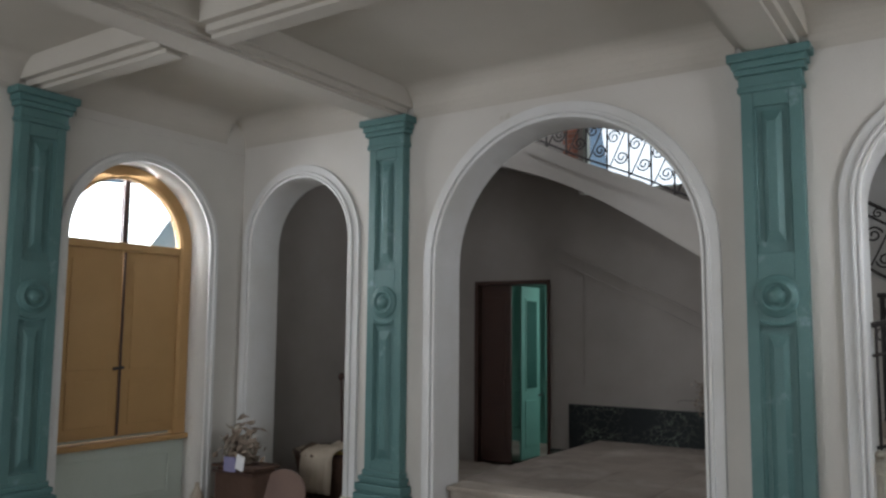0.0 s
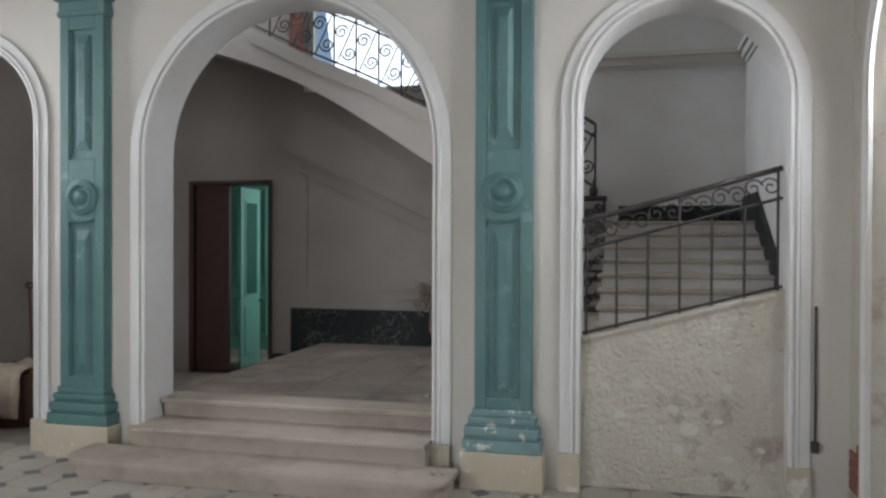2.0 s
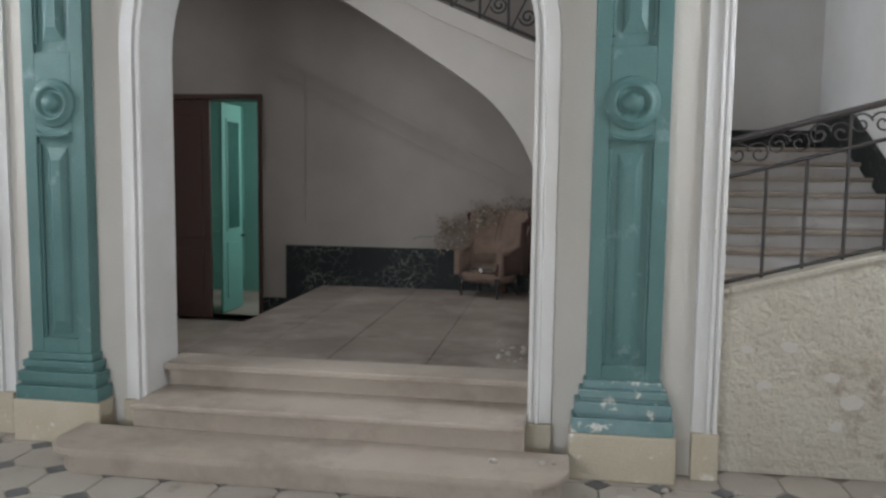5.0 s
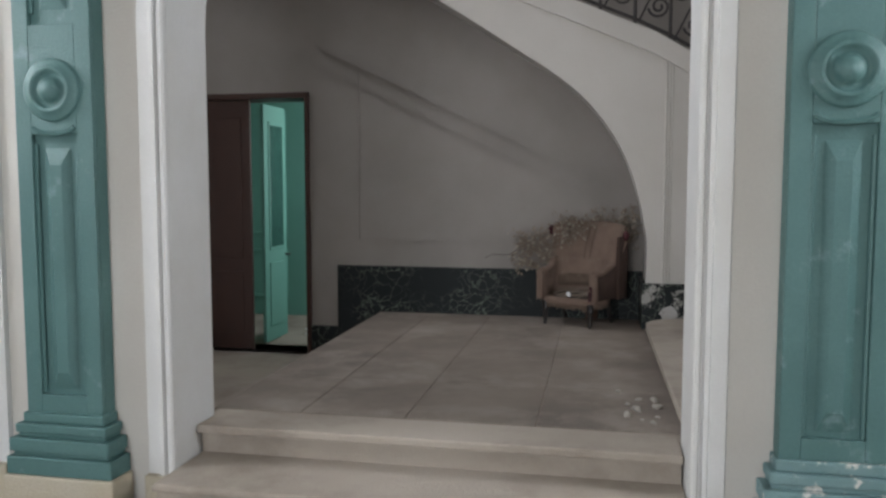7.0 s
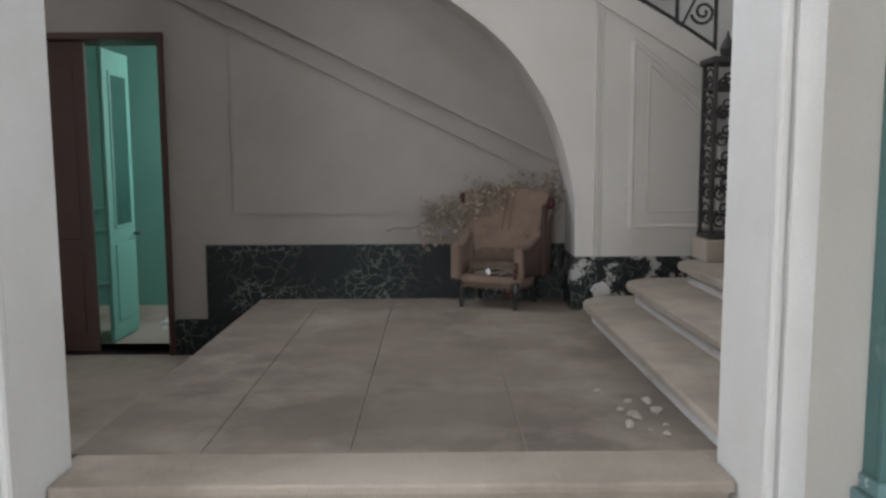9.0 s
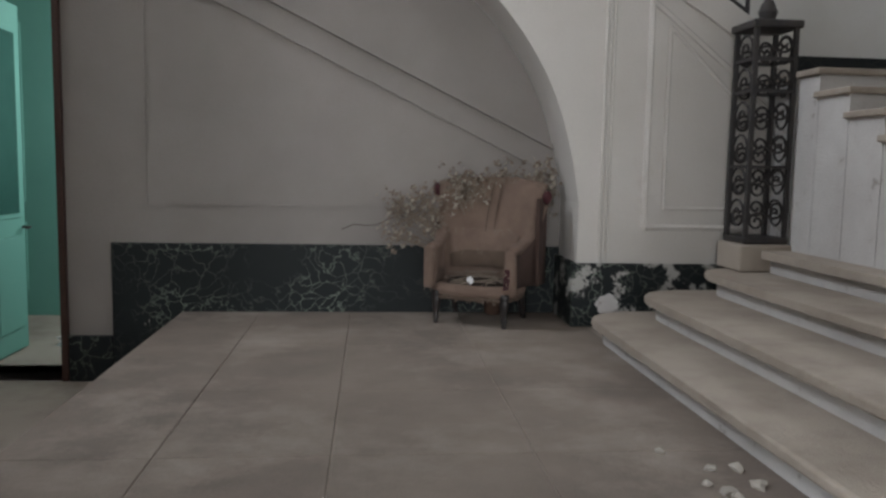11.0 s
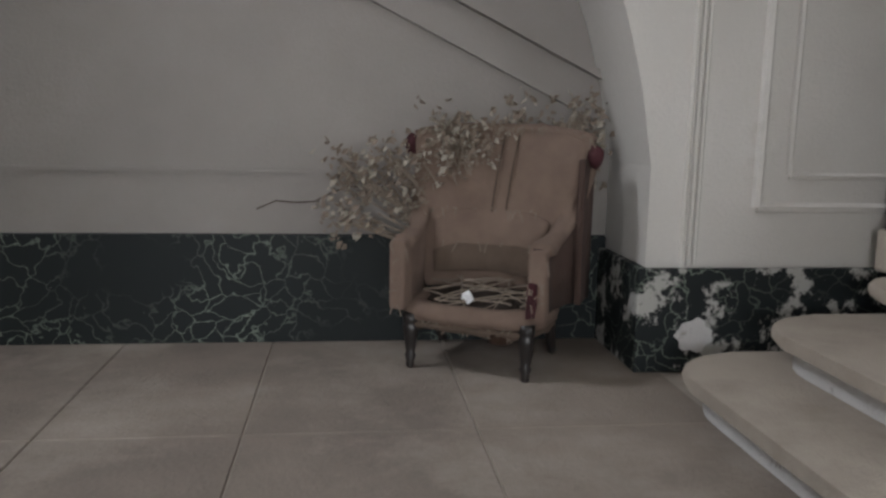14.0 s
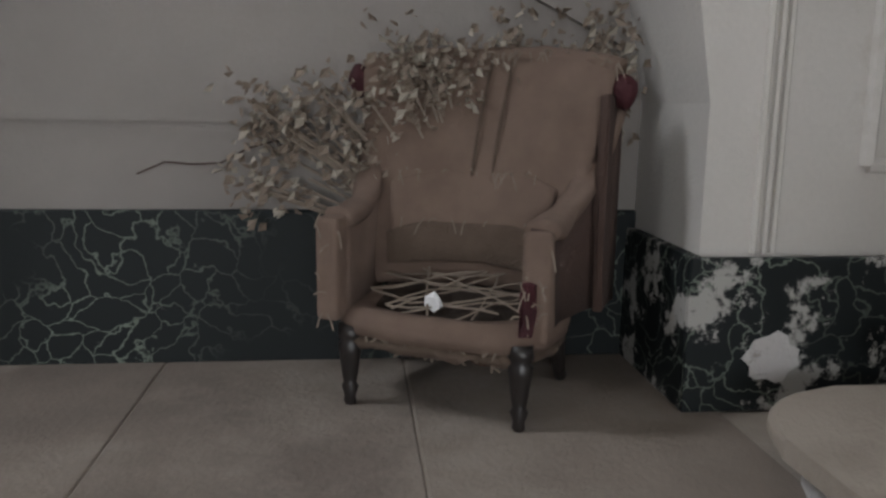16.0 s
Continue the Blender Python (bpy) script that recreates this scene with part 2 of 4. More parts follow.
def tube(bm, pts, r, n=6, taper=None):
    pts = [Vector(p) for p in pts]
    rings = []
    for i, p in enumerate(pts):
        d = (pts[min(i + 1, len(pts) - 1)] - pts[max(i - 1, 0)]).normalized()
        side = d.orthogonal().normalized() if not rings else (last - d * last.dot(d)).normalized()
        last = side
        up = d.cross(side)
        rr = r if taper is None else r * taper[i]
        rings.append([bm.verts.new(p + (side * math.cos(2 * math.pi * k / n) + up * math.sin(2 * math.pi * k / n)) * rr) for k in range(n)])
    for a, b in zip(rings, rings[1:]):
        for k in range(n):
            bm.faces.new((a[k], a[(k + 1) % n], b[(k + 1) % n], b[k]))
    bm.faces.new(rings[0][::-1])
    bm.faces.new(rings[-1])
    return bm


def lathe(bm, profile, x, y, n=20):
    rings = [[bm.verts.new((x + r * math.cos(2 * math.pi * k / n), y + r * math.sin(2 * math.pi * k / n), z)) for k in range(n)] for r, z in profile]
    for a, b in zip(rings, rings[1:]):
        for k in range(n):
            bm.faces.new((a[k], a[(k + 1) % n], b[(k + 1) % n], b[k]))
    bm.faces.new(rings[0][::-1])
    bm.faces.new(rings[-1])
    return bm


def arch_outline(c, half, z0, spring, n=28):
    """The outline of a round-headed opening, as (across, up)."""
    pts = [(c - half, z0), (c - half, spring)]
    pts += [(c - half * math.cos(math.pi * i / n), spring + half * math.sin(math.pi * i / n)) for i in range(1, n)]
    return pts + [(c + half, spring), (c + half, z0)]


def pierced(name, outline, holes, axis, a, b, mat):
    """A wall of real thickness with openings through it."""
    cu = bpy.data.curves.new(name, "CURVE")
    cu.dimensions, cu.fill_mode, cu.extrude = "2D", "BOTH", (b - a) / 2
    for loop in (outline, *holes):
        sp = cu.splines.new("POLY")
        sp.points.add(len(loop) - 1)
        for p, q in zip(sp.points, loop):
            p.co = (q[0], q[1], 0, 1)
        sp.use_cyclic_u = True
    tmp = new(name + "_outline", cu)
    bpy.context.view_layer.update()
    me = bpy.data.meshes.new_from_object(tmp.evaluated_get(bpy.context.evaluated_depsgraph_get()))
    bpy.data.objects.remove(tmp)
    mid = (a + b) / 2
    for v in me.vertices:
        u, w, d = v.co
        v.co = (u, mid + d, w) if axis == "y" else (mid + d, u, w)
    bm = bmesh.new()
    bm.from_mesh(me)
    bmesh.ops.remove_doubles(bm, verts=bm.verts[:], dist=0.0005)
    return link_bm(name, bm, mat)


def arch_trim(bm, c, half, z0, spring, axis, profile, n=28):
    """A moulding swept round an opening. profile: (outwards from the opening, depth) pairs."""
    path = [(-1, 0, z0), (-1, 0, spring)] + [(-math.cos(math.pi * i / n), math.sin(math.pi * i / n), None) for i in range(1, n)] + [(1, 0, spring), (1, 0, z0)]
    rings = []
    for dx, dz, z in path:
        ring = []
        for o, d in profile:
            u = c + dx * (half + o)
            w = z if z is not None else spring + dz * (half + o)
            ring.append(bm.verts.new((u, d, w) if axis == "y" else (d, u, w)))
        rings.append(ring)
    m = len(profile)
    for a, b in zip(rings, rings[1:]):
        for k in range(m):
            bm.faces.new((a[k], a[(k + 1) % m], b[(k + 1) % m], b[k]))
    bm.faces.new(rings[0])
    bm.faces.new(rings[-1][::-1])
    return bm


def structure(ob, label, category):
    return tagged(ob, label, category, kind="structure")


# ---- the large structure ----
XL, XR, YA, YB, ZC = -8.1, 0.65, 8.8, 13.12, 4.62   # hall sides, arcade face, back wall, ceiling
AT = 0.42                                           # arcade thickness
C0, H0, S0 = -3.85, 1.34, 2.73                      # middle arch
CL, CR, H1, S1 = -7.13, -0.55, 0.77, 3.06           # side arches

floor_hall = structure(link_bm("floor_hall", boxed(XL - 0.6, XR + 0.6, -1.6, YA + 0.5, -0.2, -0.012), grout), "dirty grout bed of the tiled hall floor", "floor")
structure(link_bm("floor_passage", boxed(XL - 0.1, -5.25, YA + 0.5, YB + 0.5, -0.2, 0.0), stone), "dusty stone floor of the dark passage", "floor")

wall_arcade = pierced("wall_arcade", [(XL - 0.5, -0.1), (XR + 0.5, -0.1), (XR + 0.5, 4.9), (XL - 0.5, 4.9)],
                      [arch_outline(C0, H0, -0.05, S0), arch_outline(CL, H1, -0.05, S1), arch_outline(CR, H1, -0.05, S1)], "y", YA, YA + AT, plaster)
structure(wall_arcade, "cream plaster wall pierced by three round arches", "wall")
W0, WH, WS = 7.42, 0.88, 2.99
WP = WH - 0.15   # half width of the glazed part
for nm, x0, x1 in (("wall_left", XL - 0.5, XL), ("wall_right", XR, XR + 0.5)):
    structure(pierced(nm, [(-1.5, -0.1), (YA, -0.1), (YA, 4.9), (-1.5, 4.9)],
                      [arch_outline(W0, WH, -0.05, WS)], "x", x0, x1, plaster if nm == "wall_left" else stained), "cream plaster side wall with a round-headed window recess", "wall")
structure(pierced("wall_rear", [(XL - 0.5, -0.1), (XR + 0.5, -0.1), (XR + 0.5, 4.9), (XL - 0.5, 4.9)],
                  [[(c - 0.8, 0.6), (c + 0.8, 0.6), (c + 0.8, 3.8), (c - 0.8, 3.8)] for c in (-6.3, -3.7, -1.1)], "y", -1.5, -1.0, plaster), "plain plaster wall with tall window openings", "wall")
structure(link_bm("ceiling_hall", boxed(XL - 0.5, XR + 0.5, -1.5, YA + 0.5, ZC, ZC + 0.3), ceiling_paint), "stained cream plaster ceiling with coffers", "ceiling")

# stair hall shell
# left part of the back wall, its shade put into the colour
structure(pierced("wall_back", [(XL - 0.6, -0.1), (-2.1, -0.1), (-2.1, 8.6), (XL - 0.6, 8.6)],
                  [[(-7.38, 0.0), (-6.04, 0.0), (-6.04, 2.86), (-7.38, 2.86)], [(-5.55, 4.12), (-2.3, 4.12), (-2.3, 7.1), (-5.55, 7.1)]], "y", YB, YB + 0.45, shaded_plaster),
          "plaster stair wall with a doorway, darkened for its shade", "wall")
# same back wall, coloured paler where more light falls; the pier hides the join
structure(link_bm("wall_back_stair", boxed(-2.1, 1.2, YB, YB + 0.45, -0.1, 8.6), jamb_paint), "plaster wall at the head of the stair, paled for strong light", "wall")
structure(link_bm("wall_stair_right", boxed(0.47, 1.2, YA + AT, YB, -0.1, 8.6), jamb_paint), "white plaster wall beside the stair", "wall")
# the high opening is added to let in the left-hand stair lamp
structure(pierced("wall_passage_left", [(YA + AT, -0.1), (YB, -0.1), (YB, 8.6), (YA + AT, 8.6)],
                  [[(11.4, 5.6), (12.9, 5.6), (12.9, 8.2), (11.4, 8.2)]], "x", XL - 0.5, XL - 0.05, shaded_plaster), "plaster wall of the passage, in the shade-darkened colour", "wall")
structure(link_bm("wall_above_arcade", boxed(XL - 0.5, 1.2, YA + 0.2, YA + AT, 4.9, 8.6), shaded_plaster), "plain plaster wall above the arcade", "wall")
structure(link_bm("ceiling_stair_hall", boxed(XL - 0.5, 1.2, YA, YB + 0.45, 8.6, 8.8), ceiling_paint), "plain plaster ceiling over the stair", "ceiling")
bm = bmesh.new()
for z0, z1, d in ((4.22, 4.27, 0.03), (4.27, 4.37, 0.07), (4.37, 4.43, 0.11)):
    box(bm, -2.2, 0.47, YB - d, YB - 0.002, z0, z1)
structure(link_bm("cornice_back", bm, flight_plaster), "moulded plaster band on the stair wall", "trim")
bm = bmesh.new()
for z0, z1, d in ((4.22, 4.27, 0.03), (4.27, 4.37, 0.07), (4.37, 4.43, 0.11)):
    box(bm, 0.47 - d, 0.468, 11.6, YB - 0.12, z0, z1)
structure(link_bm("cornice_right", bm, jamb_paint), "moulded plaster band beside the stair", "trim")

# ceiling beams with stepped edges, resting over the pilasters
def beam(x0, x1, y0, y1):
    bm = bmesh.new()
    along_y = (y1 - y0) > (x1 - x0)
    for g, z0, z1 in ((0.0, 4.42, ZC - 0.002), (0.07, 4.36, 4.42), (0.13, 4.325, 4.36)):
        if along_y:
            box(bm, x0 + g, x1 - g, y0, y1, z0, z1)
        else:
            box(bm, x0, x1, y0 + g, y1 - g, z0, z1)
    return structure(link_bm("ceiling_beam", bm, ceiling_paint), "cream plaster ceiling beam with moulded edges", "ceiling beam")


PX = (-5.78, -1.915)
for px in PX:
    beam(px - 0.28, px + 0.28, -1.0, YA - 0.03)
for py in (6.18, 1.6):
    beam(XL, PX[0] - 0.282, py - 0.21, py + 0.21)
    beam(PX[0] + 0.282, PX[1] - 0.282, py - 0.21, py + 0.21)
    beam(PX[1] + 0.282, XR, py - 0.21, py + 0.21)
# cove along the walls
def cove(pts_axis, wall, a, b, sign):
    bm = bmesh.new()
    prof = [(wall, 4.30)] + [(wall + sign * 0.28 * (1 - math.cos(math.pi / 2 * i / 8)), 4.30 + 0.318 * math.sin(math.pi / 2 * i / 8)) for i in range(1, 9)] + [(wall, 4.618)]
    prism(bm, prof, pts_axis, a, b)
    structure(link_bm("cove", bm, ceiling_paint), "curved plaster cove between wall and ceiling", "trim")


for a, b in ((XL, PX[0] - 0.282), (PX[0] + 0.282, PX[1] - 0.282), (PX[1] + 0.282, XR)):
    cove("x", YA - 0.002, a, b, -1)
for wall, s in ((XL + 0.002, 1), (XR - 0.002, -1)):
    for a, b in ((1.812, 5.968), (6.392, YA - 0.29)):
        cove("y", wall, a, b, s)
for x0, x1 in ((XL + 0.003, XL + 0.02), (XR - 0.02, XR - 0.003)):
    structure(link_bm("picture_moulding", boxed(x0, x1, 6.55, YA - 0.01, 4.20, 4.235), plaster), "thin plaster line under the cove", "trim")

# mouldings round the arches: a flat band, a bead and a rounded inner edge
FRONT = YA - 0.002
def moulding(name, c, half, z0, spring):
    bm = bmesh.new()
    arch_trim(bm, c, half, z0, spring, "y", [(-0.004, FRONT), (-0.004, FRONT - 0.03), (0.005, FRONT - 0.042), (0.024, FRONT - 0.042), (0.03, FRONT - 0.022), (0.038, FRONT - 0.022), (0.046, FRONT - 0.052), (0.066, FRONT - 0.052), (0.074, FRONT - 0.032), (0.15, FRONT - 0.026), (0.158, FRONT)])
    o = structure(link_bm(name, bm, jamb_paint), "white painted plaster moulding round an arch", "trim")
    bm = bmesh.new()
    arch_trim(bm, c, half, z0, spring, "y", [(0.0, YA), (-0.004, YA), (-0.004, YA + AT + 0.002), (0.0, YA + AT + 0.002)])
    structure(link_bm(name + "_lining", bm, jamb_paint), "white painted inner face of an arch", "trim")
    return o


moulding("arch_moulding_middle", C0, H0, 0.30, S0)
moulding("arch_moulding_side_left", CL, H1, 0.30, S1)
moulding("arch_moulding_side_right", CR, H1, 0.30, S1)
# ochre plinth blocks below the mouldings
for c, h in ((C0, H0), (CL, H1), (CR, H1)):
    for s in (-1, 1):
        a, b = sorted((c + s * (h - 0.012), c + s * (h + 0.155)))
        structure(link_bm("plinth_block", boxed(a, b, YA - 0.07, YA - 0.003, 0.0, 0.30, bevel=0.006), ochre), "worn ochre plinth block below an arch moulding", "trim")

# ---- steps and landing ----
LZ = 0.51
def step_slab(name, x0, x1, yf, yb, z0, z1, rounded, label):
    thing = holder(name, (x0 + x1) / 2, yf, z0, label, "step", kind="structure")
    bm = bmesh.new()
    def outline(g):
        if not rounded:
            return [(x0, yf + g), (x1, yf + g), (x1, yb), (x0, yb)]
        r = 0.22
        arc = [(x0 + g + r - r * math.cos(a), yf + g + r - r * math.sin(a)) for a in [math.pi / 2 * i / 6 for i in range(7)]]
        arc2 = [(x1 - g - r + r * math.sin(a), yf + g + r - r * math.cos(a)) for a in [math.pi / 2 * i / 6 for i in range(7)]]
        return arc + arc2 + [(x1 - g, yb), (x0 + g, yb)]
    prism(bm, outline(0.045), "z", z0, z1 - 0.048)
    part("riser", bm, stone, thing)
    bm = bmesh.new()
    prism(bm, outline(0.0), "z", z1 - 0.045, z1)
    bmesh.ops.bevel(bm, geom=[e for e in bm.edges if abs(e.verts[0].co.z - e.verts[1].co.z) < 1e-4 and e.verts[0].co.y < yb - 0.01], offset=0.016, segments=3, profile=0.5, affect="EDGES")
    part("tread", bm, stone, thing)


step_slab("step_1", -5.55, -2.24, 8.08, 8.57, 0.0, 0.17, True, "dusty worn stone step with rounded nosing")
step_slab("step_2", -5.18, -2.52, 8.53, 9.05, 0.0, 0.34, False, "dusty stone step between the arch jambs")
structure(link_bm("landing", boxed(-5.22, -0.9, YA + AT + 0.004, YB - 0.002, 0.0, LZ - 0.006), stone), "stone landing beneath the stair", "floor")
structure(link_bm("landing_edge", boxed(-5.176, -2.524, 9.05, YA + AT + 0.004, 0.0, LZ - 0.052), stone), "stone riser below the landing", "floor")
structure(link_bm("landing_nosing", boxed(-5.18, -2.52, 8.99, 9.34, LZ - 0.05, LZ, bevel=0.012), stone), "rounded stone nosing of the landing", "floor")

# ---- pilasters ----
def pilaster(x, worn):
    """A teal pilaster with panels, a boss, a base and a capital on a plinth, against a wall at y = 0."""
    root = holder("pilaster", 0, 0, 0, "teal painted pilaster with sunk panels and round boss" + (", flaking at its base" if worn else ""), "pilaster", "pilasters of the hall", "structure")
    bm = boxed(-0.33, 0.33, -0.20, -0.003, 0.0, 0.30, bevel=0.012)
    part("plinth", bm, ochre, root, "chipped ochre plinth")
    bm = bmesh.new()
    for z0, z1, w, d in ((0.30, 0.40, 0.315, 0.19), (0.40, 0.425, 0.285, 0.17), (0.425, 0.50, 0.30, 0.185), (0.50, 0.525, 0.262, 0.155), (0.525, 0.575, 0.272, 0.165), (0.575, 0.63, 0.245, 0.135)):
        box(bm, -w, w, -d, -0.003, z0, z1, bevel=0.009)
    part("base", bm, teal_worn if worn else teal, root)
    sh = 0.228
    shaft = part("shaft", boxed(-sh, sh, -0.085, -0.003, 0.63, 4.0), teal, root)
    # raised frame leaves the panels sunk
    bm = bmesh.new()
    d0, d1 = -0.115, -0.086
    box(bm, -sh, -0.135, d0, d1, 0.63, 4.0, bevel=0.004)
    box(bm, 0.135, sh, d0, d1, 0.63, 4.0, bevel=0.004)
    for z0, z1 in ((0.63, 0.73), (2.13, 2.70), (3.88, 4.0)):
        box(bm, -0.1345, 0.1345, d0, d1, z0, z1, bevel=0.004)
    part("frame", bm, teal, root)
    for z0, z1 in ((0.76, 2.06), (2.78, 3.84)):
        bm = bmesh.new()
        a = 0.075
        base = [(-a, z0), (a, z0), (a, z1), (-a, z1)]
        lo = [bm.verts.new((u, -0.088, w)) for u, w in base]
        top = [bm.verts.new((u * 0.45, -0.116, w + (0.09 if w == z0 else -0.09))) for u, w in base]
        bm.faces.new(top)
        for k in range(4):
            bm.faces.new((lo[k], lo[(k + 1) % 4], top[(k + 1) % 4], top[k]))
        part("panel_ridge", bm, teal, root)
        bm = bmesh.new()
        for s in (-1, 1):
            tube(bm, [(s * 0.125, -0.095, z0 - 0.02), (s * 0.125, -0.095, z1 + 0.02)], 0.012)
        part("panel_bead", bm, teal, root)
    bm = bmesh.new()
    n = 32
    prof = [(0.165, -0.112), (0.165, -0.126), (0.152, -0.134), (0.128, -0.134), (0.120, -0.150), (0.102, -0.152), (0.094, -0.132), (0.070, -0.126), (0.062, -0.150), (0.045, -0.168), (0.0015, -0.176)]
    rings = [[bm.verts.new((r * math.cos(2 * math.pi * k / n), d, 2.36 + r * math.sin(2 * math.pi * k / n))) for k in range(n)] for r, d in prof]
    for a, b in zip(rings, rings[1:]):
        for k in range(n):
            bm.faces.new((a[k], a[(k + 1) % n], b[(k + 1) % n], b[k]))
    bm.faces.new(rings[-1])
    part("boss", bm, teal, root, "round turned teal boss", smooth=True)
    bm = bmesh.new()
    tube(bm, [(0.13 * math.sin(a), -0.118, 2.18 - 0.045 * math.cos(a)) for a in [-1.3 + 2.6 * i / 10 for i in range(11)]], 0.014)
    part("swag", bm, teal, root)
    bm = bmesh.new()
    for z0, z1, w, d in ((4.0, 4.05, 0.25, 0.135), (4.05, 4.14, 0.24, 0.125), (4.14, 4.19, 0.268, 0.155), (4.19, 4.25, 0.285, 0.172), (4.25, 4.32, 0.315, 0.20)):
        box(bm, -w, w, -d, -0.003, z0, z1, bevel=0.008)
    part("capital", bm, teal, root)
    return root


master = pilaster(0, False)
copy_thing(master, pose(PX[0], YA, 0))
copy_thing(master, pose(XL, 6.18, 0, 0, 0, 90))
copy_thing(master, pose(XL, 1.6, 0, 0, 0, 90))
copy_thing(master, pose(XR, 1.6, 0, 0, 0, -90))
copy_thing(master, pose(XR, 6.15, 0, 0, 0, -90))
for o in (*master.children_recursive, master):
    bpy.data.objects.remove(o)
worn_one = pilaster(0, True)
worn_one.matrix_world = pose(PX[1], YA, 0)

# ---- round-headed windows with wooden shutters ----
def window(name, s, wx):
    """s: +1 for the left wall (seen from +x), -1 for the right wall; wx: the plane of the wood."""
    root = holder(name, wx, W0, 0, "round-headed window with closed ochre wooden shutters", "window", "shuttered windows of the hall", "structure")
    d = lambda a: wx + s * a
    def bx(y0, y1, a, b, z0, z1, bevel=0.0):
        x0, x1 = sorted((d(a), d(b)))
        return boxed(x0, x1, y0, y1, z0, z1, bevel=bevel)
    bm = bmesh.new()
    arch_trim(bm, W0, WP, 0.86, WS, "x", [(0.0, d(-0.04)), (0.0, d(0.05)), (0.03, d(0.07)), (0.148, d(0.07)), (0.148, d(-0.04))])
    part("frame", bm, wood_ochre, root)
    part("transom", bx(W0 - WP, W0 + WP, -0.04, 0.06, WS - 0.07, WS + 0.02, 0.008), wood_ochre, root)
    part("mullion", bx(W0 - 0.035, W0 + 0.035, -0.03, 0.05, WS + 0.022, WS + WP - 0.01, 0.006), wood_dark, root)
    bm = bmesh.new()
    prism(bm, [(W0 - (WP - 0.01) * math.cos(math.pi * i / 20), WS + 0.02 + (WP - 0.01) * math.sin(math.pi * i / 20)) for i in range(21)], "x", d(-0.02), d(-0.014))
    pane = part("pane", bm, glass, root, "clear fanlight glass")
    pane.visible_shadow = False
    for k in (-1, 1):
        y0, y1 = sorted((W0 + k * 0.008, W0 + k * WP))
        leaf = part("shutter", bx(y0, y1, -0.02, 0.03, 0.90, WS - 0.072, 0.006), wood_ochre, root)
        bm = bmesh.new()
        for z0, z1 in ((1.02, 1.50), (1.62, 2.80)):
            x0, x1 = sorted((d(0.031), d(0.043)))
            box(bm, x0, x1, y0 + 0.12, y1 - 0.12, z0, z1, bevel=0.005)
        part("shutter_panel", bm, wood_ochre, leaf)
    bm = bmesh.new()
    tube(bm, [(d(0.055), W0, 0.92), (d(0.055), W0, 2.90)], 0.014)
    part("bolt_rod", bm, wood_dark, root)
    bm = bmesh.new()
    tube(bm, [(d(0.04), W0, 1.64), (d(0.11), W0, 1.64), (d(0.12), W0 - 0.03, 1.635), (d(0.12), W0 - 0.12, 1.63)], 0.018)
    part("handle", bm, iron, root, "dark iron handle")
    part("sill", bx(W0 - WH + 0.002, W0 + WH - 0.002, -0.05, 0.14, 0.80, 0.86, 0.012), wood_ochre, root, "worn wooden sill")
    part("apron", bx(W0 - WH + 0.002, W0 + WH - 0.002, -0.03, 0.05, 0.0, 0.798), pale_green, root, "pale green panel under the sill")
    bm = bmesh.new()
    for y0, y1, z0, z1 in ((-0.70, 0.70, 0.64, 0.68), (-0.70, 0.70, 0.20, 0.24), (-0.70, -0.66, 0.24, 0.64), (0.66, 0.70, 0.24, 0.64)):
        x0, x1 = sorted((d(0.051), d(0.066)))
        box(bm, x0, x1, W0 + y0, W0 + y1, z0, z1, bevel=0.004)
    part("apron_moulding", bm, pale_green, root)
    part("skirting", bx(W0 - WH + 0.004, W0 + WH - 0.004, 0.052, 0.075, 0.0, 0.13, 0.004), plaster, root)


window("window_1", 1, XL - 0.38)
window("window_2", -1, XR + 0.38)
for x0, x1 in ((XL + 0.002, XL + 0.02), (XR - 0.02, XR - 0.002)):
    for y0, y1 in ((W0 + WH, YA - 0.004), (W0 - WH - 0.02, W0 - WH), (1.95, 5.85)):
        structure(link_bm("baseboard", boxed(x0, x1, y0, y1, 0.0, 0.14, bevel=0.004), ochre), "worn painted skirting", "baseboard")
# moulded strips round the window recesses
for nm, x, s in (("window_moulding_left", XL + 0.002, 1), ("window_moulding_right", XR - 0.002, -1)):
    bm = bmesh.new()
    arch_trim(bm, W0, WH, 0.0, WS, "x", [(0.0, x), (0.0, x + s * 0.03), (0.05, x + s * 0.03), (0.06, x + s * 0.045), (0.10, x + s * 0.045), (0.11, x)])
    structure(link_bm(nm, bm, jamb_paint), "white painted moulding round a window recess", "trim")

# ---- wall and doorway behind the landing ----
bm = boxed(-5.73, -2.52, YB - 0.035, YB - 0.003, 0.0, 1.0, bevel=0.005)
structure(link_bm("marble_dado", bm, marble), "black marble dado with green and white veins", "dado")
structure(link_bm("marble_skirting", boxed(-6.036, -5.732, YB - 0.03, YB - 0.003, 0.0, 0.33, bevel=0.004), marble), "black marble skirting beside the doorway", "dado")

door = holder("door_1", -6.7, YB, 0, "open double door, dark brown leaf ajar into a green room", "door", kind="structure")
bm = bmesh.new()
box(bm, -6.09, -6.042, YB - 0.03, YB + 0.4, 0.0, 2.86, bevel=0.006)
box(bm, -7.38, -7.31, YB - 0.03, YB + 0.4, 0.0, 2.86, bevel=0.006)
box(bm, -7.31, -6.09, YB - 0.03, YB + 0.4, 2.80, 2.86, bevel=0.006)
part("door_frame", bm, wood_dark, door)
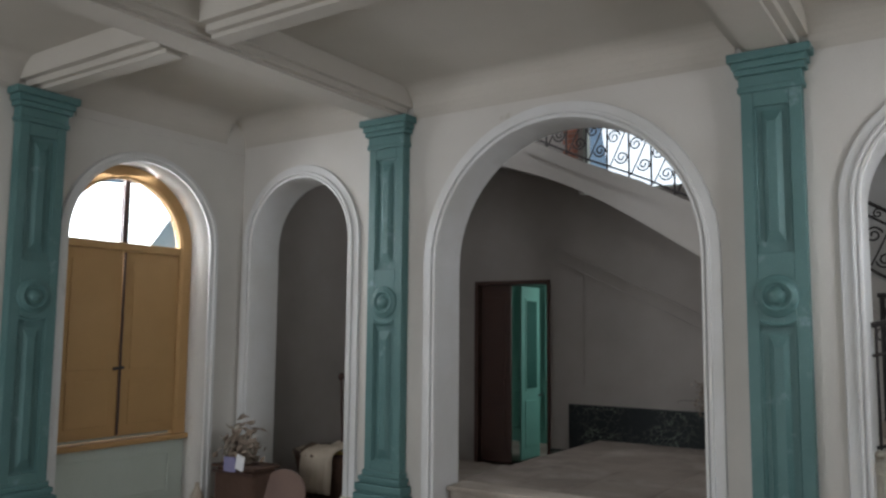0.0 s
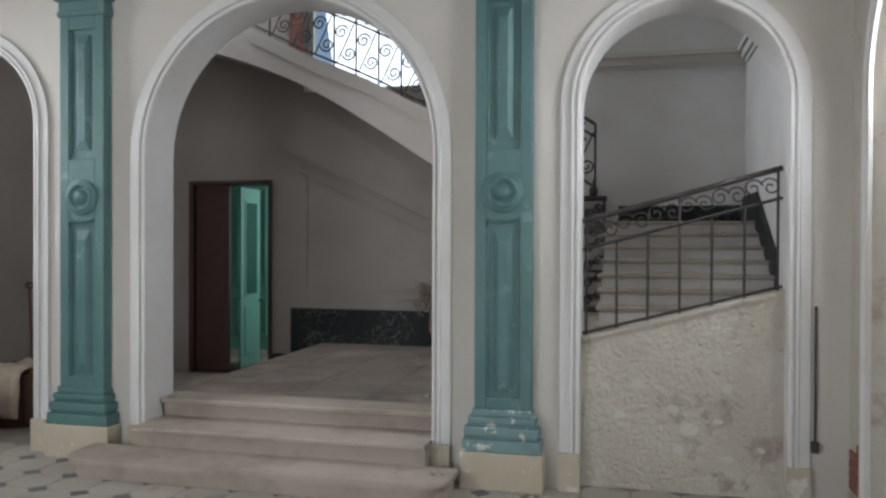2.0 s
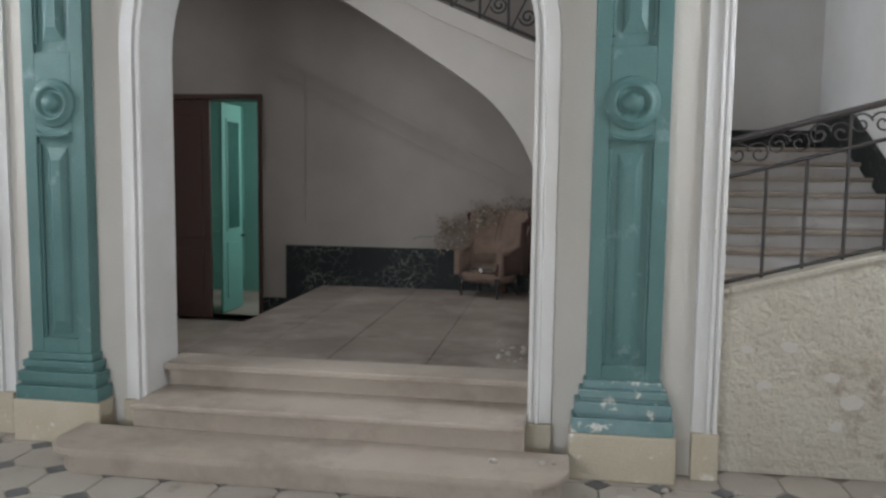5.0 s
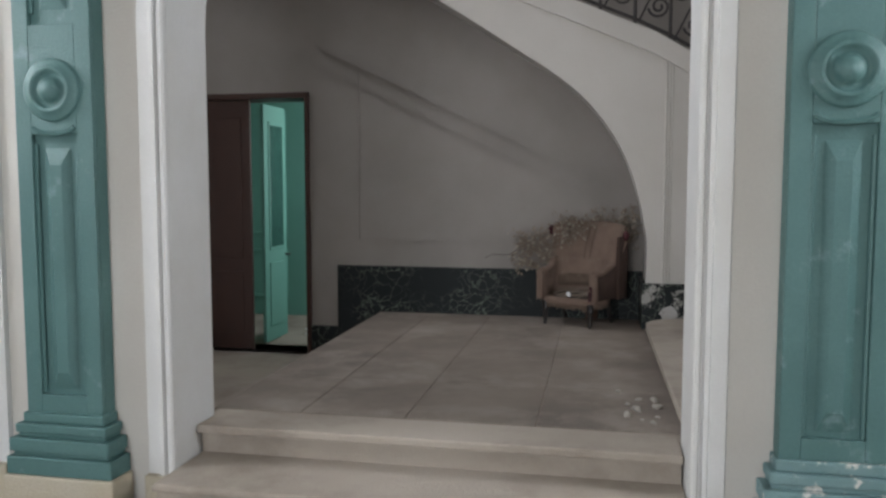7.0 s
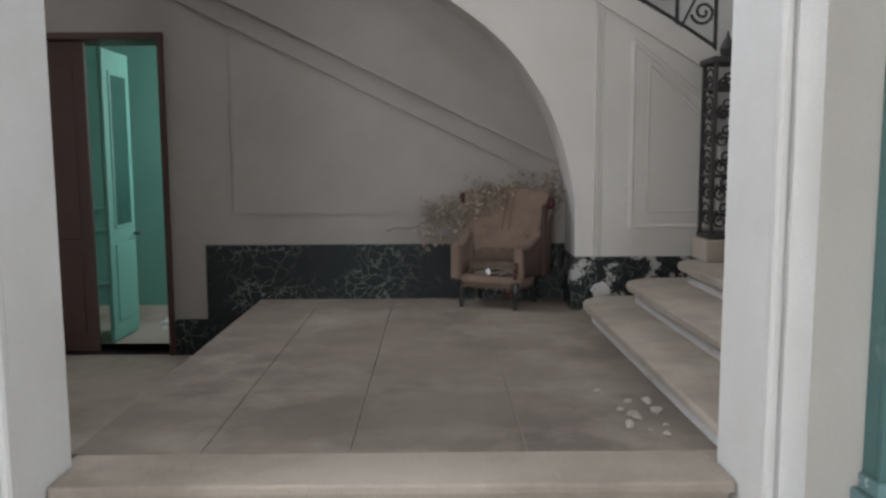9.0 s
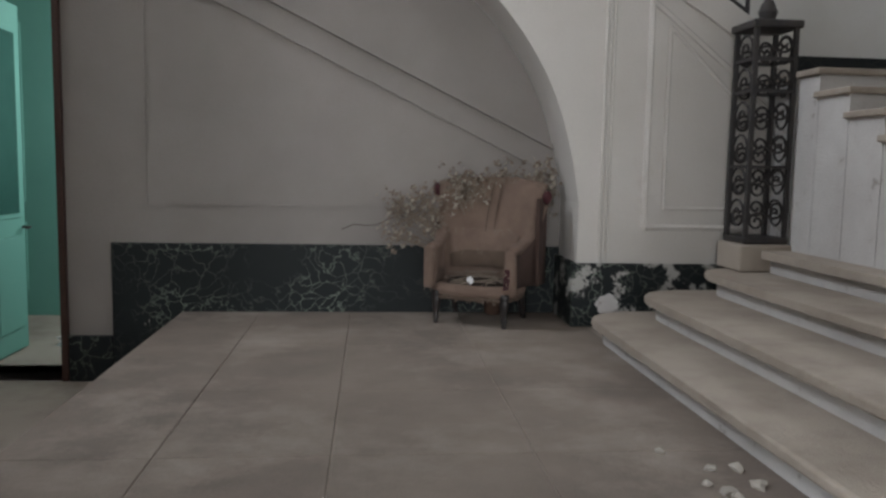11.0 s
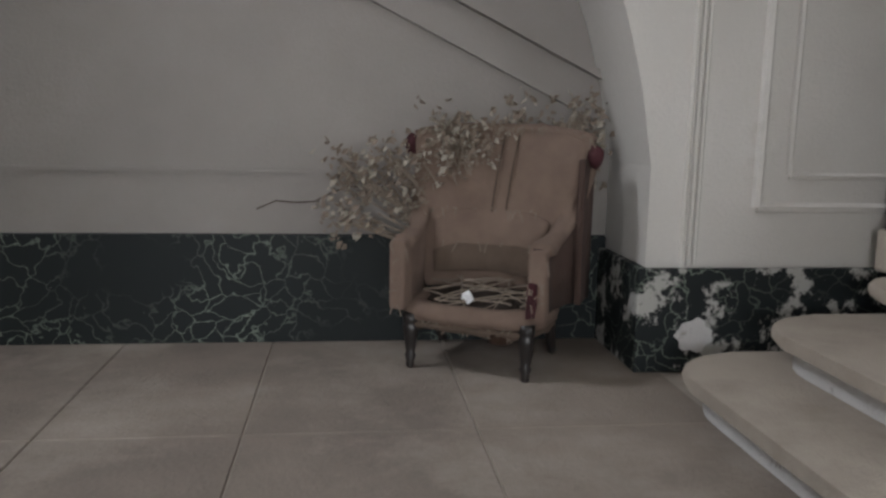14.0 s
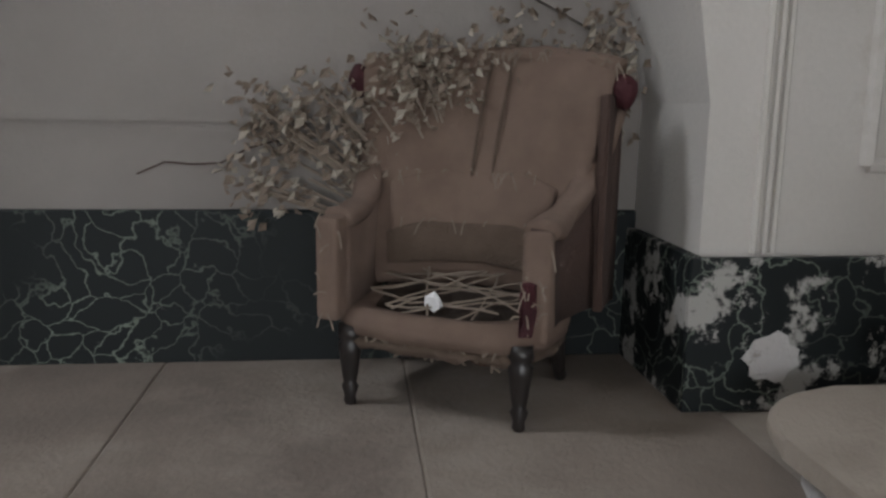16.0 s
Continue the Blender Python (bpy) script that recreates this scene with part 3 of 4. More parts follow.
leaf = part("door_leaf", boxed(-7.30, -6.76, YB + 0.06, YB + 0.105, 0.02, 2.795, bevel=0.006), wood_dark, door, "dark brown panelled door leaf")
bm = bmesh.new()
for z0, z1 in ((0.2, 0.9), (1.05, 2.6)):
    box(bm, -7.20, -6.86, YB + 0.045, YB + 0.06, z0, z1, bevel=0.006)
part("door_panel", bm, wood_dark, leaf)
leaf = part("door_leaf", boxed(-6.80, -6.755, YB + 0.42, YB + 1.05, 0.02, 2.795, bevel=0.006), green_room, door, "sea-green open door leaf")
bm = bmesh.new()
for z0, z1 in ((0.2, 0.95), (1.1, 2.6)):
    box(bm, -6.755, -6.74, YB + 0.53, YB + 0.94, z0, z1, bevel=0.006)
part("door_panel", bm, green_room, leaf)
part("dark_pane", boxed(-6.739, -6.733, YB + 0.56, YB + 0.91, 1.14, 2.56, bevel=0.002), dark_green, leaf, "dark green glazed upper panel")
bm = bmesh.new()
tube(bm, [(-6.75, YB + 0.99, 1.02), (-6.69, YB + 0.99, 1.02), (-6.68, YB + 0.90, 1.02)], 0.012)
part("door_handle", bm, iron, leaf)

for nm, a in (("wall_green_far", (-9.0, -4.6, 15.6, 15.8, -0.1, 3.4)), ("wall_green_left", (-9.0, -8.8, YB + 0.45, 15.6, -0.1, 3.4)), ("wall_green_right", (-4.8, -4.6, YB + 0.45, 15.6, -0.1, 3.4))):
    structure(link_bm(nm, boxed(*a), green_room), "sea-green painted wall of the far room", "wall")
structure(link_bm("ceiling_far_room", boxed(-9.0, -4.6, YB + 0.45, 15.8, 3.4, 3.5), ceiling_paint), "plaster ceiling of the far room", "ceiling")
structure(link_bm("floor_far_room", boxed(-9.0, -4.6, YB + 0.5, 15.8, -0.1, 0.003), stone), "dusty floor of the far room", "floor")
bm = bmesh.new()
for x0 in (-8.5, -7.95, -6.1, -5.45):
    for z0, z1 in ((0.25, 0.95), (1.15, 2.9)):
        for a in ((x0, x0 + 0.62, z0, z0 + 0.05), (x0, x0 + 0.62, z1 - 0.05, z1), (x0, x0 + 0.05, z0 + 0.05, z1 - 0.05), (x0 + 0.57, x0 + 0.62, z0 + 0.05, z1 - 0.05)):
            box(bm, a[0], a[1], 15.57, 15.598, a[2], a[3], bevel=0.005)
structure(link_bm("panelling_far_room", bm, green_room), "sea-green wall panelling", "trim")
random.seed(5)
def crumpled(name, x, y, z, size, mat, label, category, seed):
    r = random.Random(seed)
    bm = bmesh.new()
    bmesh.ops.create_icosphere(bm, subdivisions=2, radius=size)
    for v in bm.verts:
        v.co *= 0.65 + 0.6 * r.random()
        v.co.z = max(v.co.z * 0.6, -size * 0.25)
        v.co += Vector((x, y, z + size * 0.25))
    return tagged(link_bm(name, bm, mat), label, category)


crumpled("crumpled_paper", -6.45, 14.3, 0.003, 0.13, paper, "crumpled white paper on the far room floor", "paper", 1)
crumpled("crumpled_paper", -6.25, 14.1, 0.003, 0.11, paper, "crumpled white paper on the far room floor", "paper", 2)

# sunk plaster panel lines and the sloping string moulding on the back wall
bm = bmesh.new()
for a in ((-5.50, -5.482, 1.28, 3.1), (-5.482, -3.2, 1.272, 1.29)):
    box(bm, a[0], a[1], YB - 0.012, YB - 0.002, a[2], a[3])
structure(link_bm("panel_moulding", bm, shaded_plaster), "thin plaster panel line on the stair wall", "trim")
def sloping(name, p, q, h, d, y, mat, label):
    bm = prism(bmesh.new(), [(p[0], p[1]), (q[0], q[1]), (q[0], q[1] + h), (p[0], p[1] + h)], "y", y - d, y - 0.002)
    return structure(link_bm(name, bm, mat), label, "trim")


sloping("string_moulding", (-5.9, 3.31), (-2.56, 1.70), 0.04, 0.06, YB, shaded_plaster, "thin sloping plaster moulding on the stair wall")
sloping("string_moulding", (-5.9, 3.12), (-2.56, 1.51), 0.03, 0.035, YB, shaded_plaster, "thin sloping plaster moulding on the stair wall")

# ---- upper flight of the stair: soffit, string and pier ----
FY = 12.60
under = [(-2.515, 0.95), (-2.515, 1.35), (-2.575, 1.70), (-2.70, 2.10), (-2.90, 2.44), (-3.15, 2.73), (-3.45, 2.96), (-3.76, 3.16), (-4.4, 3.58), (-5.24, 4.08), (-6.1, 4.45), (-7.0, 4.72), (-8.1, 5.05)]
over = [(-8.1, 5.85), (-6.17, 4.97), (-5.24, 4.51), (-4.39, 4.15), (-3.76, 3.82), (-2.48, 3.27), (-1.67, 2.79), (-1.1, 2.42)]
for _ in range(2):
    soft_line = [under[0], under[1]]
    for p, q in zip(under[1:], under[2:]):
        soft_line += [(p[0] * 0.75 + q[0] * 0.25, p[1] * 0.75 + q[1] * 0.25), (p[0] * 0.25 + q[0] * 0.75, p[1] * 0.25 + q[1] * 0.75)]
    under = soft_line + [under[-1]]
bm = bmesh.new()
prism(bm, [(-2.515, LZ - 0.04)] + under + over + [(-1.1, LZ - 0.04)], "y", FY, YB - 0.004)
structure(link_bm("stair_upper_flight", bm, flight_plaster), "plaster underside and side of the upper stair flight", "stair")
# string band and fluted strip
bm = bmesh.new()
pts = over[1:]
prism(bm, [(x, z) for x, z in pts] + [(x, z - 0.20) for x, z in pts[::-1]], "y", FY - 0.03, FY - 0.002)
structure(link_bm("stair_string", bm, flight_plaster), "plaster string band along the stair", "trim")
bm = bmesh.new()
for x in (-2.365, -2.335, -2.31):
    tube(bm, [(x, FY - 0.004, 0.95), (x, FY - 0.004, 3.0)], 0.010)
structure(link_bm("fluted_strip", bm, plaster), "white fluted plaster strip on the pier", "trim")
bm = bmesh.new()
for g, d in ((0.0, 0.022), (0.13, 0.014)):
    pl = [(-2.06 + g, 1.19 + g), (-1.2 - g, 1.19 + g), (-1.2 - g, 2.02 - g * 0.6), (-2.06 + g, 2.70 - g * 1.3)]
    for (a, b), (c, e) in zip(pl, pl[1:] + pl[:1]):
        tube(bm, [(a, FY - 0.004, b), (c, FY - 0.004, e)], d)
structure(link_bm("stair_panel_moulding", bm, flight_plaster), "moulded panel frame on the stair side wall", "trim")
bm = boxed(-2.555, -1.11, FY - 0.05, FY - 0.033, LZ, 0.945, bevel=0.005)
box(bm, -2.555, -2.517, FY - 0.032, YB - 0.04, LZ, 0.945, bevel=0.005)
structure(link_bm("marble_dado_pier", bm, marble_flaked), "black marble dado with flaking white paint", "dado")

patch = prism(bmesh.new(), [(-2.31 + (0.075 + 0.012 * math.sin(k * 2.3)) * math.cos(2 * math.pi * k / 18), 0.665 + (0.07 + 0.01 * math.cos(k * 1.7)) * math.sin(2 * math.pi * k / 18)) for k in range(18)], "y", FY - 0.056, FY - 0.051)
structure(link_bm("plaster_patch", patch, riser_paint), "round white plaster patch on the black dado", "patch")

# ---- lower flight ----
def bull_step(i, x, z0, z1, yfar):
    thing = holder("stair_step", x, 11, z0, "stone stair tread with rounded end and flaking white riser", "step", "lower stair steps", "structure")
    def outline(g):
        r = 0.30
        pts = [(x + g + 0.02, YA + AT + 0.004)]
        pts += [(x + g, yfar - r - 0.6)]
        pts += [(x + g + r - r * math.cos(a), yfar - g - r + r * math.sin(a)) for a in [math.pi / 2 * k / 7 for k in range(8)]]
        return pts + [(-0.8, yfar - g), (-0.8, YA + AT + 0.004)]
    part("riser", prism(bmesh.new(), outline(0.06), "z", z0, z1 - 0.052), riser_paint, thing)
    bm = prism(bmesh.new(), outline(0.0), "z", z1 - 0.05, z1)
    bmesh.ops.bevel(bm, geom=[e for e in bm.edges if abs(e.verts[0].co.z - e.verts[1].co.z) < 1e-4], offset=0.018, segments=3, profile=0.5, affect="EDGES")
    part("tread", bm, stone, thing)


for i, (x, yf) in enumerate(((-2.54, 12.36), (-2.20, 12.38), (-1.78, 12.45), (-1.42, 12.50))):
    bull_step(i, x, LZ + 0.142 * i, LZ + 0.142 * (i + 1), yf)
z = LZ + 0.142 * 4
for i in range(8):
    y = 9.72 + 0.32 * i
    thing = holder("stair_step", -0.4, y, z, "dusty stone step of the rising stair", "step", "lower stair steps", "structure")
    part("riser", boxed(-1.22, 0.466, y + 0.03, y + 0.345 if i < 7 else YB - 0.01, 0.96, z + 0.098), riser_paint, thing)
    part("tread", boxed(-1.25, 0.466, y, y + 0.37 if i < 7 else YB - 0.008, z + 0.10, z + 0.14, bevel=0.010), stone, thing)
    z += 0.142
UZ = z
structure(link_bm("stair_core", boxed(-1.2, 0.46, 9.9, 12.9, 0.0, 0.95), stone), "stone core beneath the stair", "stair")
bm = bmesh.new()
prism(bm, [(9.5, 1.1), (9.85, 1.38), (12.0, UZ + 0.33), (YB - 0.05, UZ + 0.33), (YB - 0.05, UZ - 0.1), (11.9, UZ - 0.1), (9.5, 0.95)], "x", 0.428, 0.466)
structure(link_bm("marble_dado_stair", bm, marble), "black marble dado rising beside the stair", "dado")
structure(link_bm("marble_dado_upper", boxed(-1.2, 0.425, YB - 0.035, YB - 0.003, UZ, UZ + 0.23, bevel=0.005), marble), "black marble dado on the stair wall", "dado")

# infill wall in the side arch
def clip_h(x):
    return 1.165 + (x + 1.32) * 0.268


bm = prism(bmesh.new(), [(-1.318, 0.0), (0.218, 0.0), (0.218, clip_h(0.218)), (-1.318, clip_h(-1.318))], "y", 8.93, 9.12)
structure(link_bm("wall_stair_infill", bm, peeling), "cream plaster infill wall, peeling and patched", "wall")
bm = prism(bmesh.new(), [(-1.316, clip_h(-1.318) + 0.002), (0.216, clip_h(0.218) + 0.002), (0.216, clip_h(0.218) + 0.03), (-1.316, clip_h(-1.318) + 0.03)], "y", 8.90, 9.15)
structure(link_bm("infill_coping", bm, peeling), "thin plaster coping on the infill wall", "trim")

# ---- wrought iron ----
def spiral(bm, cx, cz, y, r, turns, start, sense, rad=0.009):
    pts = []
    n = int(14 * turns)
    for k in range(n + 1):
        f = k / n
        a = start + sense * 2 * math.pi * turns * f
        rr = r * (1 - 0.82 * f)
        pts.append((cx + rr * math.cos(a), y, cz + rr * math.sin(a)))
    tube(bm, pts, rad, 5)


rail = holder("stair_railing", -0.55, 9.02, 1.2, "dark wrought iron stair railing with scrolls", "railing", "wrought iron railings")
y = 9.02
def slope_bar(z_off, rad):
    return tube(bmesh.new(), [(-1.31, y, clip_h(-1.31) + z_off), (0.21, y, clip_h(0.21) + z_off)], rad, 8)


part("handrail", slope_bar(0.97, 0.022), iron, rail)
part("middle_bar", slope_bar(0.74, 0.013), iron, rail)
part("bottom_bar", slope_bar(0.055, 0.013), iron, rail)
for k in range(7):
    x = -1.28 + 0.243 * k
    part("baluster", tube(bmesh.new(), [(x, y, clip_h(x) + 0.03), (x, y, clip_h(x) + (0.97 if k % 3 == 0 else 0.74))], 0.011, 6), iron, rail)
for k in range(6):
    x = -1.16 + 0.243 * k
    bm = bmesh.new()
    spiral(bm, x - 0.06, clip_h(x) + 0.855, y, 0.075, 1.4, 0.3, 1, 0.007)
    part("scroll", bm, iron, rail)
    bm = bmesh.new()
    spiral(bm, x + 0.07, clip_h(x) + 0.865, y, 0.075, 1.4, 2.8, -1, 0.007)
    part("scroll", bm, iron, rail)

upper = holder("upper_stair_railing", -4.0, FY, 4.0, "dark wrought iron railing with large scrolls", "railing", "wrought iron railings")
def top_z(x):
    for (a, b), (c, e) in zip(over, over[1:]):
        if a <= x <= c:
            return b + (e - b) * (x - a) / (c - a)
    return over[-1][1]


yr = FY + 0.06
xs = [-6.5 + 0.32 * i for i in range(17)]
for off, r, nm in ((0.86, 0.022, "handrail"), (0.70, 0.015, "middle_bar"), (0.06, 0.015, "bottom_bar")):
    part(nm, tube(bmesh.new(), [(x, yr, top_z(x) + off) for x in xs], r, 8), iron, upper)
for x in xs:
    part("baluster", tube(bmesh.new(), [(x, yr, top_z(x) - 0.02), (x, yr, top_z(x) + 0.86)], 0.016, 6), iron, upper)
for a, b in zip(xs, xs[1:]):
    m = (a + b) / 2
    bm = bmesh.new()
    zb = top_z(m)
    spiral(bm, m - 0.055, zb + 0.53, yr, 0.10, 1.6, 0.2, 1, 0.013)
    part("scroll", bm, iron, upper)
    bm = bmesh.new()
    spiral(bm, m + 0.055, zb + 0.23, yr, 0.10, 1.6, 3.3, 1, 0.013)
    part("scroll", bm, iron, upper)
    bm = bmesh.new()
    tube(bm, [(m + 0.14, yr, zb + 0.66), (m + 0.02, yr, zb + 0.40), (m - 0.13, yr, zb + 0.10)], 0.011, 5)
    part("scroll", bm, iron, upper)
    bm = bmesh.new()
    spiral(bm, m, zb + 0.78, yr, 0.055, 1.2, 1.5, 1, 0.011)
    part("scroll", bm, iron, upper)

# newel cage
nx, ny, nz, nw = -1.385, 12.36, 0.94, 0.13
newel = holder("newel_post", nx, ny, nz, "square openwork wrought iron newel post on a stone block", "newel post")
part("block", boxed(nx - 0.18, nx + 0.18, ny - 0.17, ny + 0.17, 0.94, 1.115, bevel=0.015), stone, newel, "dusty stone base block")
bm = bmesh.new()
box(bm, nx - nw - 0.02, nx + nw + 0.02, ny - nw - 0.02, ny + nw + 0.02, 1.118, 1.16, bevel=0.008)
part("base_plate", bm, iron, newel)
for sx in (-1, 1):
    for sy in (-1, 1):
        part("corner_bar", boxed(nx + sx * nw - 0.014, nx + sx * nw + 0.014, ny + sy * nw - 0.014, ny + sy * nw + 0.014, 1.16, 2.48), iron, newel)
for zz in (1.60, 2.08, 2.28):
    bm = bmesh.new()
    for s in (-1, 1):
        box(bm, nx - nw, nx + nw, ny + s * nw - 0.010, ny + s * nw + 0.010, zz, zz + 0.022)
        box(bm, nx + s * nw - 0.010, nx + s * nw + 0.010, ny - nw, ny + nw, zz, zz + 0.022)
    part("band", bm, iron, newel)
part("cap", boxed(nx - nw - 0.035, nx + nw + 0.035, ny - nw - 0.035, ny + nw + 0.035, 2.48, 2.53, bevel=0.012), iron, newel)
for face in range(2):
    for k in range(6):
        bm = bmesh.new()
        yy = ny - nw if face == 0 else ny + nw
        spiral(bm, nx - 0.06, 1.26 + 0.21 * k, yy, 0.065, 1.5, 0.2, 1, 0.009)
        part("scroll", bm, iron, newel)
        bm = bmesh.new()
        spiral(bm, nx + 0.06, 1.34 + 0.21 * k, yy, 0.065, 1.5, 3.3, 1, 0.009)
        part("scroll", bm, iron, newel)
for face in (-1, 1):
    for k in range(6):
        bm = bmesh.new()
        pts = []
        for q in range(19):
            f = q / 18
            a = 0.3 + 9 * f
            rr = 0.11 * (1 - 0.75 * f)
            pts.append((nx + face * nw, ny + rr * math.cos(a), 1.30 + 0.21 * k + rr * math.sin(a)))
        tube(bm, pts, 0.009, 5)
        part("scroll", bm, iron, newel)
part("finial", lathe(bmesh.new(), [(0.03, 2.53), (0.05, 2.56), (0.06, 2.60), (0.04, 2.65), (0.015, 2.70), (0.004, 2.74)], nx, ny), iron, newel)

# upper window behind the stair
uw = holder("window_3", -3.9, YB, 4.12, "tall bright stair window with glazing bars", "window", kind="structure")
bm = bmesh.new()
box(bm, -5.55, -5.48, YB + 0.18, YB + 0.26, 4.12, 7.1)
box(bm, -2.37, -2.3, YB + 0.18, YB + 0.26, 4.12, 7.1)
box(bm, -5.48, -2.37, YB + 0.18, YB + 0.26, 7.03, 7.1)
box(bm, -5.48, -2.37, YB + 0.18, YB + 0.26, 4.12, 4.19)
part("window_frame", bm, pale_green, uw)
p = part("pane", boxed(-5.48, -2.37, YB + 0.215, YB + 0.221, 4.19, 7.03), glass, uw)
p.visible_shadow = False
for i in range(18):
    z0 = 4.3 + 0.08 * i
    part("brick", boxed(-5.80 + 0.03 * (i % 2), -5.553, YB - 0.02, YB - 0.003, z0, z0 + 0.068, bevel=0.005), brick_red, uw, "bare red brick" if i == 0 else "")

# ---- armchair ----
def armchair():
    """Built at the origin, facing -y, on z = 0."""
    root = holder("armchair", 0, 0, 0, "stripped burlap armchair with torn red velvet, seat webbing bare", "armchair")
    W, D = 0.285, 0.27
    rnd = random.Random(11)

    def rough(bm, amount, sc=9.0):
        for v in bm.verts:
            v.co += noise.noise_vector(v.co * sc) * amount
        return bm

    # seat rim: a rounded U of cloth-covered wood
    def ring(inner, outer, z0, z1):
        bm = bmesh.new()
        n = 48
        rings = []
        for k in range(n):
            a = 2 * math.pi * k / n
            c, s = math.cos(a), math.sin(a)
            q = (abs(c) ** 3.2 + abs(s) ** 3.2) ** (-1 / 3.2)
            ex, ey = c * q, s * q
            row = []
            for w, dd, zz in ((inner, inner, z0), (outer, outer, z0), (outer + 0.012, outer + 0.012, (z0 + z1) / 2), (outer - 0.01, outer - 0.01, z1 - 0.008), (outer - 0.03, outer - 0.03, z1), (inner, inner, z1 - 0.006)):
                row.append(bm.verts.new((ex * (W + w), ey * (D + dd), zz)))
            rings.append(row)
        for k in range(n):
            a, b = rings[k], rings[(k + 1) % n]
            for j in range(6):
                bm.faces.new((a[j], a[(j + 1) % 6], b[(j + 1) % 6], b[j]))
        return bm

    part("seat_rim", rough(ring(-0.05, 0.03, 0.235, 0.318), 0.008), burlap, root, "frayed burlap seat rail", smooth=True)
    part("seat_lining", rough(ring(-0.04, 0.02, 0.20, 0.24), 0.02, 30), burlap_dark, root, smooth=True)
    # sagging bottom cloth inside the rim
    bm = bmesh.new()
    bmesh.ops.create_grid(bm, x_segments=14, y_segments=14, size=1)
    for v in bm.verts:
        x, y = v.co.x, v.co.y
        v.co = Vector((x * (W - 0.035), y * (D - 0.035), 0.262 + 0.05 * (y + 1) - 0.02 * (1 - x * x) * (1 - y * y) + 0.012 * noise.noise(Vector((x * 4, y * 4, 3)))))
    part("seat_bottom", bm, horsehair, root, "dark torn horsehair under the webbing")
    for k in range(15):
        a = rnd.uniform(0, 2 * math.pi)
        b = a + math.pi + rnd.uniform(-1.7, 1.7)
        pts = []
        for f in [i / 6 for i in range(7)]:
            x = (math.cos(a) * (1 - f) + math.cos(b) * f) * (W - 0.03) + rnd.uniform(-0.008, 0.008)
            y = (math.sin(a) * (1 - f) + math.sin(b) * f) * (D - 0.03) + rnd.uniform(-0.008, 0.008)
            pts.append((x, y, 0.305 + 0.05 * (y / D + 1) + rnd.uniform(-0.004, 0.012)))
        part("webbing_cord", tube(bmesh.new(), pts, rnd.uniform(0.0028, 0.0042), 5), twine, root)
    crumple = bmesh.new()
    bmesh.ops.create_icosphere(crumple, subdivisions=1, radius=0.03)
    for v in crumple.verts:
        v.co = Vector((v.co.x * 0.9 - 0.02, v.co.y * 0.5 - 0.16, 0.345 + v.co.z * 1.1)) + Vector((rnd.uniform(-.008, .008), rnd.uniform(-.008, .008), 0))
    part("torn_paper", crumple, paper, root, "scrap of white paper")

    # back: a curved, slightly raked cushion, wider at the top
    def back_panel(z0, z1, w0, w1, thick, bulge, off):
        bm = bmesh.new()
        nu, nv = 16, 14
        front, rear = [], []
        for j in range(nv + 1):
            f = j / nv
            zz = z0 + (z1 - z0) * f
            hw = w0 + (w1 - w0) * f
            yc = D - 0.05 + 0.20 * max(0.0, (zz - 0.35) / 0.75) ** 1.3 + off
            rf, rb = [], []
            for i in range(nu + 1):
                u = -1 + 2 * i / nu
                wrap = -0.11 * u * u
                top = -0.045 * u ** 4 * f
                rf.append(bm.verts.new((u * hw, yc + wrap - thick * 0.5 - bulge * (1 - u * u) * math.sin(math.pi * f), zz + top)))
                rb.append(bm.verts.new((u * (hw + 0.012), yc + wrap + thick * 0.5, zz + top)))
            front.append(rf)
            rear.append(rb)
        for g, flip in ((front, False), (rear, True)):
            for a, b in zip(g, g[1:]):
                for i in range(nu):
                    q = (a[i], a[i + 1], b[i + 1], b[i])
                    bm.faces.new(q[::-1] if flip else q)
        for i in range(nu):
            bm.faces.new((front[0][i], rear[0][i], rear[0][i + 1], front[0][i + 1]))
            bm.faces.new((front[nv][i], front[nv][i + 1], rear[nv][i + 1], rear[nv][i]))
        for j in range(nv):
            bm.faces.new((front[j][0], front[j + 1][0], rear[j + 1][0], rear[j][0]))
            bm.faces.new((front[j][nu], rear[j][nu], rear[j + 1][nu], front[j + 1][nu]))
        return rough(bm, 0.010, 7)

    part("backrest", back_panel(0.34, 1.10, 0.28, 0.40, 0.09, 0.02, 0), burlap, root, "brown burlap backrest", smooth=True)
    part("back_cushion", back_panel(0.46, 0.72, 0.22, 0.255, 0.05, 0.035, -0.035), burlap, root, "sagging burlap lumbar pad", smooth=True)
    part("lower_pad", back_panel(0.42, 0.56, 0.235, 0.24, 0.05, 0.03, -0.06), burlap_dark, root, "grey-brown lower back pad", smooth=True)
    bm = bmesh.new()
    for u in (-0.02, 0.045):
        tube(bm, [(u + 0.03 * f, D - 0.105 + 0.20 * max(0.0, (zz - 0.35) / 0.75) ** 1.3 - 0.025 * math.sin(math.pi * f), zz) for f, zz in [(i / 8, 0.66 + 0.42 * i / 8) for i in range(9)]], 0.006, 5)
    part("seam", bm, burlap_dark, root)
    bm = bmesh.new()
    tube(bm, [(u * 0.40, D + 0.145 - 0.11 * u * u, 1.10 - 0.045 * u ** 4) for u in [-1 + i / 10 for i in range(21)]], 0.035, 8)
    part("top_roll", rough(bm, 0.012, 14), burlap, root, "frayed burlap top roll", smooth=True)

    # arms sweeping from the back down to the front posts
    for s in (-1, 1):
        bm = bmesh.new()
        path = []
        for i in range(15):
            f = i / 14
